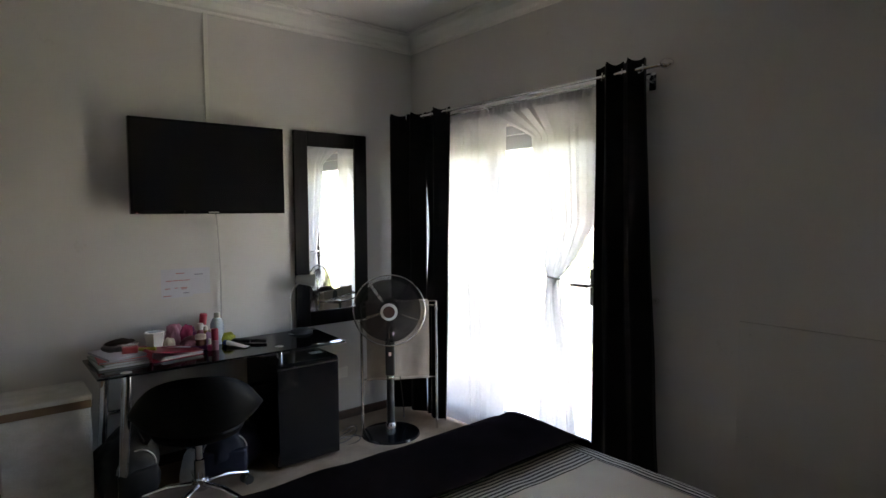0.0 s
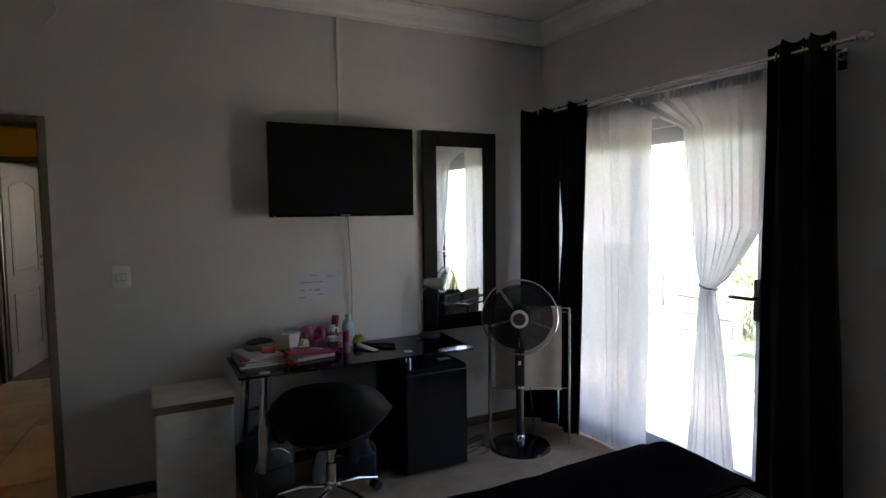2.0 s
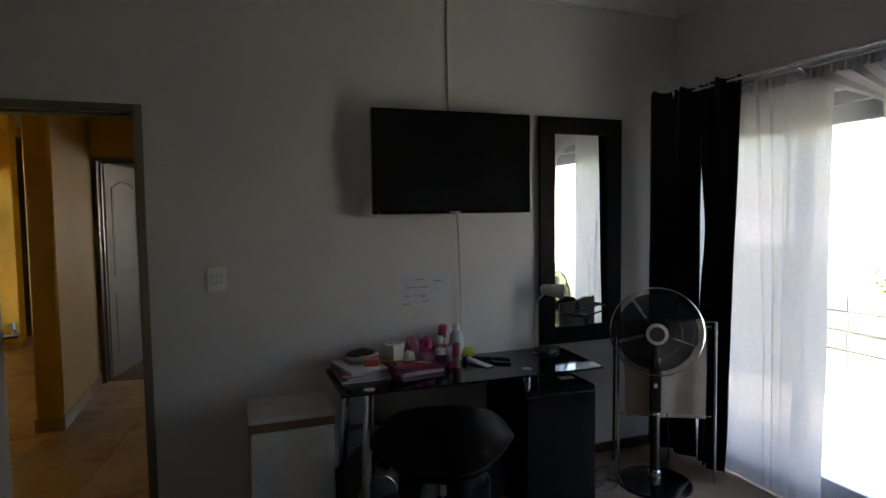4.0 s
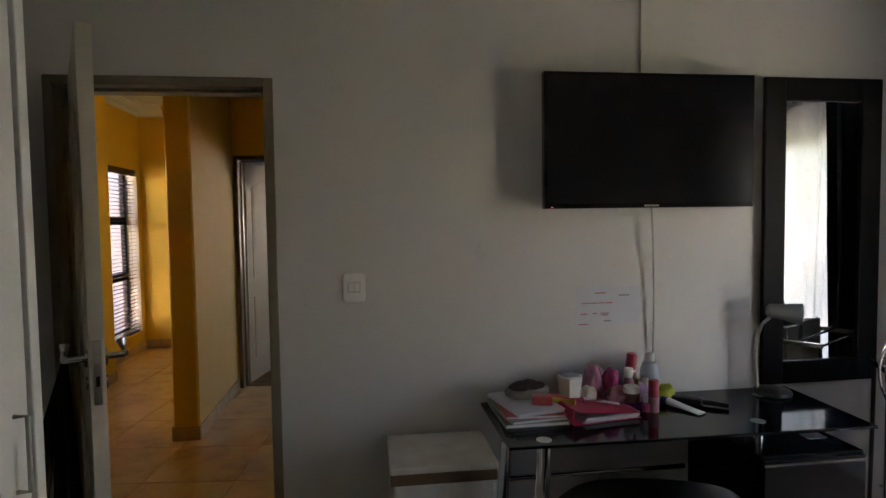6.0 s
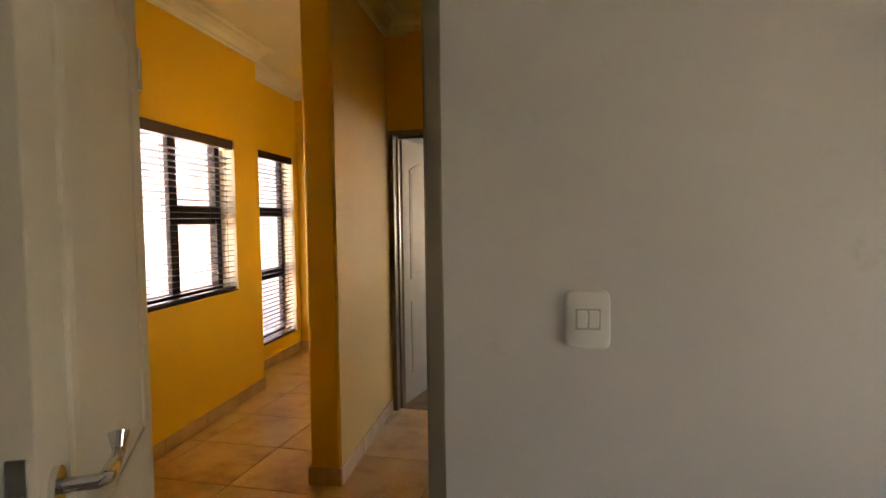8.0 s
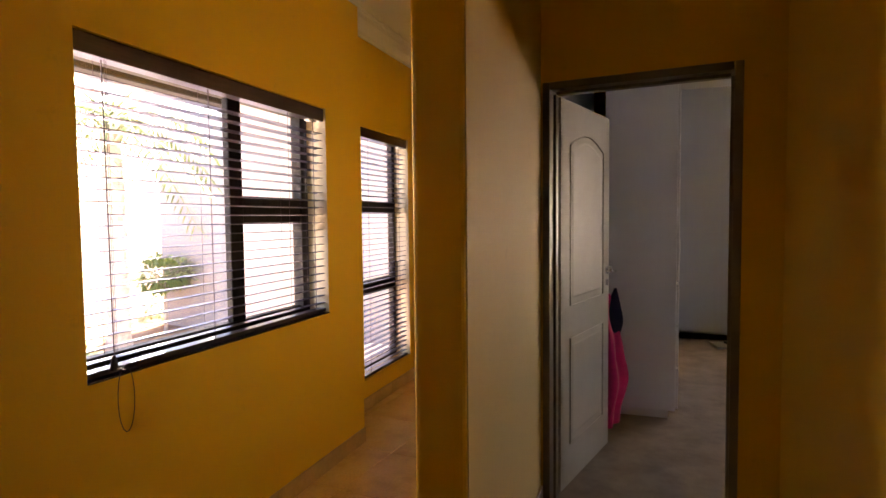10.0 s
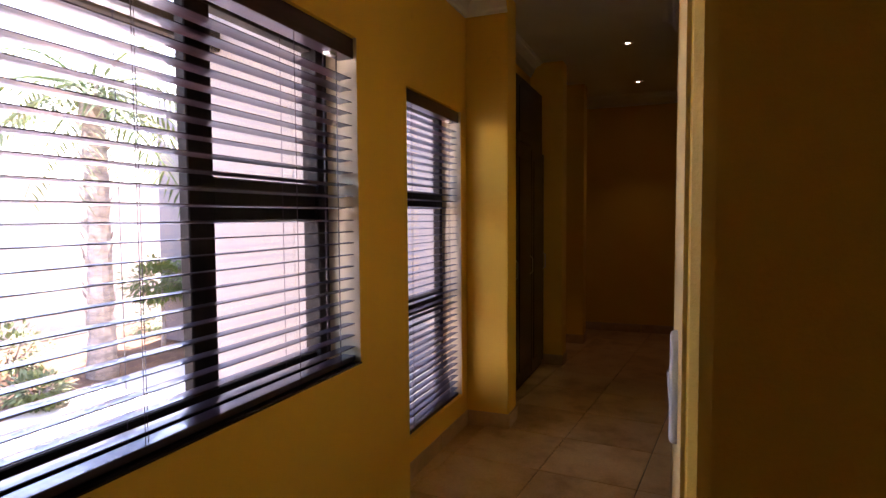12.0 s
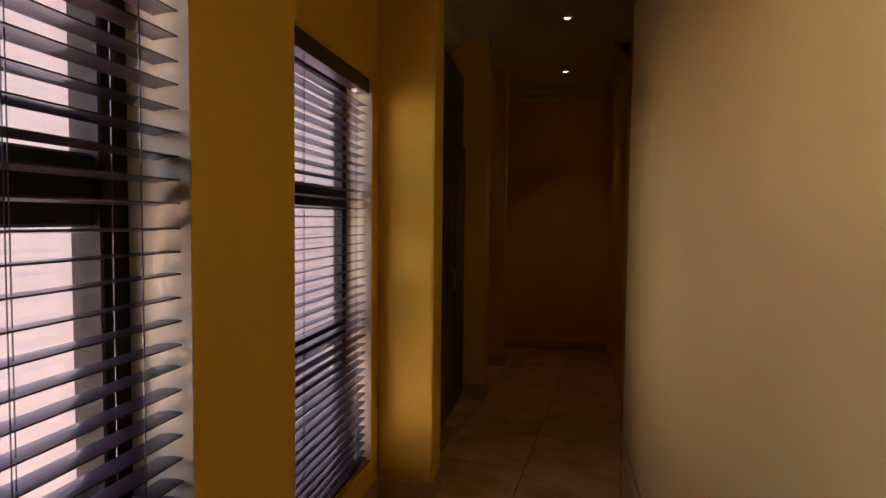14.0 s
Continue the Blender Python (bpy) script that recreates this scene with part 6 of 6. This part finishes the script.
def bed():
    x0, x1, y0, y1, h = 0.43, 1.95, 0.50, 2.58, 0.58
    b = thing("double_bed", pose((x0 + x1) / 2, (y0 + y1) / 2, 0), "double bed with a dark base and pale mattress", "bed")
    w, l = (x1 - x0) / 2, (y1 - y0) / 2
    part("base", box(-w + 0.02, w - 0.02, -l + 0.02, l - 0.02, 0.06, 0.30, 0.015, 2), BLACK_LEATHER, b)
    part("mattress", box(-w + 0.012, w - 0.012, -l + 0.012, l - 0.012, 0.302, h - 0.03, 0.05, 4), MATTRESS, b, smooth=True)
    for sx in (-1, 1):
        for sy in (-1, 1):
            part("leg", lathe([(0.022, 0.0), (0.03, 0.06)], 12, None, (sx * (w - 0.1), sy * (l - 0.1), 0)), BLACK_PLASTIC, b)
    part("headboard", box(-w, w, -l - 0.06, -l - 0.005, 0.0, 1.15, 0.015, 2), BLACK_LEATHER, b)

    q = thing("striped_quilt", pose((x0 + x1) / 2, (y0 + y1) / 2, 0), "cream quilt with a black and white striped border", "quilt")

    def top(xa, xb, ya, yb, lift):
        def fn(u, v):
            x, y = xa + (xb - xa) * u, ya + (yb - ya) * v
            edge = min(w - abs(x), l - abs(y))
            drop = 0.055 * max(0.0, 1 - edge / 0.10) ** 2
            return Vector((x, y, h + lift - drop + 0.008 * noise.noise((x * 3, y * 3, 0)) + 0.003 * noise.noise((x * 11, y * 11, 5))))
        return fn

    bw = 0.14
    ye = 1.99 - (y0 + y1) / 2
    part("quilt_centre", sheet(top(-w + bw, w - bw, -l, ye, 0.0), 40, 40, 0.02), QUILT, q, smooth=True)
    part("border", sheet(top(w - bw, w + 0.012, -l, ye + bw + 0.45, 0.003), 8, 60, 0.02), STRIPE_X, q, "striped cotton border", smooth=True)
    part("border", sheet(top(-w - 0.012, -w + bw, -l, ye + bw + 0.45, 0.003), 8, 60, 0.02), STRIPE_X, q, "striped cotton border", smooth=True)
    part("border", sheet(top(-w + bw, w - bw, ye, ye + bw + 0.45, 0.003), 40, 20, 0.02), STRIPE_Y, q, "striped cotton border", smooth=True)
    for s in (-1, 1):
        def side(u, v, s=s):
            y = -l + 2 * l * u
            return Vector((s * (w + 0.012 + 0.02 * math.sin(9 * u) * (1 - v)), y, 0.20 + (h - 0.075 - 0.20) * v + 0.03))
        part("quilt_side", sheet(side, 50, 8, 0.015), STRIPE_X if s > 0 else QUILT, q, smooth=True)

    t = thing("black_throw", pose((x0 + x1) / 2, (y0 + y1) / 2, 0), "black fleece throw spread over the bed's foot", "throw")
    ya, yb = 2.115 - (y0 + y1) / 2, l + 0.02

    def throw(u, v):
        k = -0.28 + 1.56 * u
        x = max(-w - 0.035, min(w + 0.035, -w + 2 * w * k))
        fall = max(0.0, max(-k, k - 1)) * 2 * w
        vv = v * 1.45
        y = ya + (yb - ya) * min(1.0, vv) + 0.015 * noise.noise((u * 5, v * 2, 3))
        fall_y = max(0.0, vv - 1.0) * (yb - ya) * 1.2
        ex, ey = w + 0.035 - abs(x), yb + 0.02 - y
        soft = 0.07 * max(0, 1 - ex / 0.12) ** 2 + 0.07 * max(0, 1 - ey / 0.12) ** 2
        zz = h + 0.03 - soft + 0.010 * noise.noise((x * 5, y * 5, 7)) - fall - fall_y
        return Vector((x + (0.02 * math.sin(14 * v) if fall > 0 else 0), y + (0.03 + 0.02 * math.sin(11 * u) if fall_y > 0 else 0), max(0.12, zz)))
    part("fleece", sheet(throw, 90, 40, 0.008), THROW, t, smooth=True)

    for px in (-0.38, 0.38):
        p = thing("bed_pillow", pose((x0 + x1) / 2 + px, 0.78, h + 0.005, 8, 0, 0), "plump white pillow at the head of the bed", "pillow", "pillows on the bed")
        bm = bmesh.new()
        bmesh.ops.create_icosphere(bm, subdivisions=4, radius=1.0)
        for v in bm.verts:
            d = v.co
            sx = math.copysign(abs(d.x) ** 0.6, d.x)
            sy = math.copysign(abs(d.y) ** 0.6, d.y)
            v.co = Vector((sx * 0.34, sy * 0.23, (d.z + 1) * 0.08 + 0.006 * noise.noise(d * 5)))
        part("case", bm, WHITE_CASE, p, smooth=True)


WHITE_CASE = surface("white_pillow_cotton", (0.72, 0.71, 0.70), 0.9, vary=0.05, grain=220, relief=0.3)
bed()


# ---- bedroom: wardrobe and handbag beside the door ----
def wardrobe():
    w = thing("built_in_wardrobe", pose(-1.075, 1.80, 0), "white melamine built-in wardrobe reaching the ceiling", "wardrobe")
    part("carcass", box(-0.32, 0.26, -1.62, 1.475, 0.0, 2.93), WHITE_MELAMINE, w)
    part("end_panel", box(-0.32, 0.297, 1.476, 1.508, 0.0, 2.93, 0.002), WHITE_MELAMINE, w)
    for i in range(6):
        y = -1.61 + i * 0.514
        d = part("door", box(0.268, 0.290, y, y + 0.508, 0.08, 2.30, 0.002), WHITE_MELAMINE, w)
        part("handle", tube([(0.29, y + 0.46, 1.0), (0.315, y + 0.46, 1.0), (0.315, y + 0.46, 1.15), (0.29, y + 0.46, 1.15)], 0.005, 8), STEEL, d, smooth=True)
        part("upper_door", box(0.268, 0.290, y, y + 0.508, 2.31, 2.92, 0.002), WHITE_MELAMINE, w)


wardrobe()


def handbag():
    base = pose(DOOR_1[0], DOOR_1[1], 0.008, 0, 0, DOOR_1_TURN) @ pose(0.708, -0.075, 0)
    b = thing("handbag", base, "black handbag hung by its straps from the door handle", "bag")
    def body(u, v):
        ang = 2 * math.pi * u
        k = math.sin(math.pi * min(1, v * 1.02)) ** 0.4 if v < 0.95 else 0.35
        return Vector((0.11 * math.cos(ang) * (0.8 + 0.2 * (1 - v)), -0.045 + 0.085 * math.sin(ang) * k + 0.008 * noise.noise((u * 6, v * 6, 1)), 0.28 + 0.38 * v))
    part("body", sheet(body, 36, 20, 0.004), BLACK_LEATHER, b, smooth=True)
    part("base_panel", box(-0.10, 0.10, -0.11, 0.02, 0.27, 0.29, 0.008, 2), BLACK_LEATHER, b, smooth=True)
    for xa, ya in ((-0.06, -0.125), (-0.04, -0.085), (0.02, -0.035), (0.05, 0.015)):
        part("strap", tube([(xa, ya, 0.60), (xa * 0.55, ya * 0.55 - 0.004, 0.85), (0.0, -0.004, 1.10), (0.004, 0.0, 1.128)], [0.017, 0.015, 0.009, 0.006], 8, None, False, 0.5), BLACK_LEATHER, b, smooth=True)


handbag()


# ---- far bedroom ----
def far_wardrobe():
    w = thing("far_wardrobe", pose(-0.84, 9.62, 0), "tall white wardrobe standing beyond the second door", "wardrobe")
    part("plinth", box(-0.24, 0.19, -0.60, 0.60, 0.0, 0.08), WHITE_MELAMINE, w)
    part("body", box(-0.25, 0.235, -0.66, 0.66, 0.08, 2.93, 0.002), WHITE_MELAMINE, w)
    for i, y in enumerate((-0.655, 0.005)):
        d = part("door", box(0.236, 0.254, y, y + 0.65, 1.0, 2.90, 0.002), WHITE_MELAMINE, w)
        part("handle", tube([(0.250, y + 0.06, 1.15), (0.258, y + 0.06, 1.15), (0.258, y + 0.06, 1.30), (0.250, y + 0.06, 1.30)], 0.004, 8), STEEL, d, smooth=True)
        for z in (0.10, 0.40, 0.70):
            dr = part("drawer", box(0.236, 0.254, y, y + 0.65, z, z + 0.285, 0.002), WHITE_MELAMINE, w)
            part("handle", tube([(0.250, y + 0.22, z + 0.2), (0.258, y + 0.22, z + 0.2), (0.258, y + 0.43, z + 0.2), (0.250, y + 0.43, z + 0.2)], 0.004, 8), STEEL, dr, smooth=True)


far_wardrobe()
HOT_PINK = surface("hot_pink_fleece", (0.80, 0.025, 0.18), 0.9, vary=0.2, grain=160, patch=4, relief=0.5, sheen=0.2)
DARK_BLUE = surface("dark_blue_cloth", (0.03, 0.03, 0.09), 0.9, vary=0.2, grain=160, relief=0.4)


def pink_bundle():
    p = thing("pink_blanket", pose(-1.085, 8.80, 0), "hot pink blanket and dark cloth slumped behind the door", "blanket")

    def fn(u, v):
        a = 2 * math.pi * u
        r = (0.10 * (1 - 0.75 * v) + 0.025) * (1 + 0.22 * math.sin(5 * a + 3 * v) + 0.25 * noise.noise((math.cos(a), math.sin(a), v * 4)))
        return Vector((0.05 * v - 0.03 + 0.05 * math.sin(4 * v) + r * math.cos(a), 0.05 * v + r * math.sin(a), 0.92 * v))
    part("folds", sheet(fn, 48, 30, 0.004), HOT_PINK, p, smooth=True)

    def hood(u, v):
        a = 2 * math.pi * u
        r = 0.055 * math.sin(math.pi * (0.15 + 0.8 * v)) * (1 + 0.3 * noise.noise((math.cos(a), math.sin(a), v * 3)))
        return Vector((0.055 + 0.02 * v + r * math.cos(a), 0.05 + r * math.sin(a), 0.50 + 0.46 * v))
    part("dark_sleeve", sheet(hood, 30, 16, 0.004), DARK_BLUE, p, "dark blue cloth", smooth=True)


pink_bundle()


def floor_lamp_small():
    l = thing("table_lamp", pose(0.276, 11.58, 0), "dark drum shade lamp standing on the carpet", "lamp")
    part("base", lathe([(0.0, 0.0), (0.10, 0.0), (0.10, 0.02), (0.04, 0.03), (0.02, 0.05), (0.035, 0.09), (0.018, 0.13), (0.03, 0.17), (0.015, 0.22), (0.0, 0.25)], 24), GLOSS_BLACK, l, smooth=True)
    part("shade", lathe([(0.152, 0.23), (0.157, 0.23), (0.145, 0.45), (0.14, 0.45)], 32), coloured("dark_grey_shade", (0.06, 0.06, 0.065), 0.8), l, smooth=True)


floor_lamp_small()
book(pose(0.10, 11.70, 0.0, 0, 0, 12), 0.42, 0.30, 0.03, CREAM, "pale flat album lying on the carpet")
solo("dark_gadget", box(-0.10, 0.10, -0.06, 0.06, 0, 0.03, 0.01, 2), BLACK_PLASTIC, "black gadget lying on the pale album", "gadget", pose(0.12, 11.72, 0.031, 0, 0, 25), smooth=True)


def far_bed():
    b = thing("far_bed", pose(1.55, 11.0, 0), "bed with a rumpled white duvet in the far bedroom", "bed")
    part("base", box(-0.72, 0.75, -0.9, 0.98, 0.05, 0.30, 0.02, 2), DARK_NYLON, b)

    def fn(u, v):
        x, y = -0.82 + 1.6 * u, -0.98 + 1.96 * v
        e = min(0.82 - abs(x), 0.98 - abs(y))
        return Vector((x, y, 0.52 - 0.30 * max(0, 1 - e / 0.16) ** 2 + 0.02 * noise.noise((x * 5, y * 5, 0))))
    part("duvet", sheet(fn, 40, 40, 0.03), WHITE_CASE, b, smooth=True)


far_bed()


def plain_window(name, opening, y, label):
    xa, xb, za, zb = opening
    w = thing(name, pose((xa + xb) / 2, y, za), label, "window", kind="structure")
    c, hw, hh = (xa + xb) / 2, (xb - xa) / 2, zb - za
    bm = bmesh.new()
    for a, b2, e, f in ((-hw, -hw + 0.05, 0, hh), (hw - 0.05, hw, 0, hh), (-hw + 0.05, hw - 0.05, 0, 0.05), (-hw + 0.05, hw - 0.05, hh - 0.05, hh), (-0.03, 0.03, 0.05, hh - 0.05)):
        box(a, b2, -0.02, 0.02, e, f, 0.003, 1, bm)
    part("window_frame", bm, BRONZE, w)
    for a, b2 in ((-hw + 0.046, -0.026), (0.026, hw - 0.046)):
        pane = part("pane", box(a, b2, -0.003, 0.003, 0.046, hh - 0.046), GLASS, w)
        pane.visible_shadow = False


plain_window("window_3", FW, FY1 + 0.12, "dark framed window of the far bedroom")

# ---- pieces: the garden blocks and the passage floor's tiles ----
block_wall()

TILE_PITCH, TILE_X0, TILE_Y0, TILE_TURN = 0.545, -1.87, 6.70, -6.0


def floor_tiles():
    base = bpy.data.objects["floor_hall"]
    half = TILE_PITCH / 2 - 0.0025
    me = mesh_of(box(-half, half, -half, half, -0.0079, 0.0, 0.0018), TILE)
    m = pose(TILE_X0, TILE_Y0, 0, 0, 0, TILE_TURN)
    n = 0
    for i in range(-5, 6):
        for j in range(-8, 16):
            p = m @ Vector(((i + 0.5) * TILE_PITCH, (j + 0.5) * TILE_PITCH, 0))
            if -3.2 < p.x < -0.1 and BY1 + 0.1 < p.y < ENDY + 0.3 and not (p.x > -1.05 and p.y > D2Y + 0.15):
                ob = new("floor_tile", me)
                ob.parent = base
                ob.matrix_basis = m @ pose((i + 0.5) * TILE_PITCH, (j + 0.5) * TILE_PITCH, random.uniform(-0.0006, 0.0006))
                n += 1


floor_tiles()
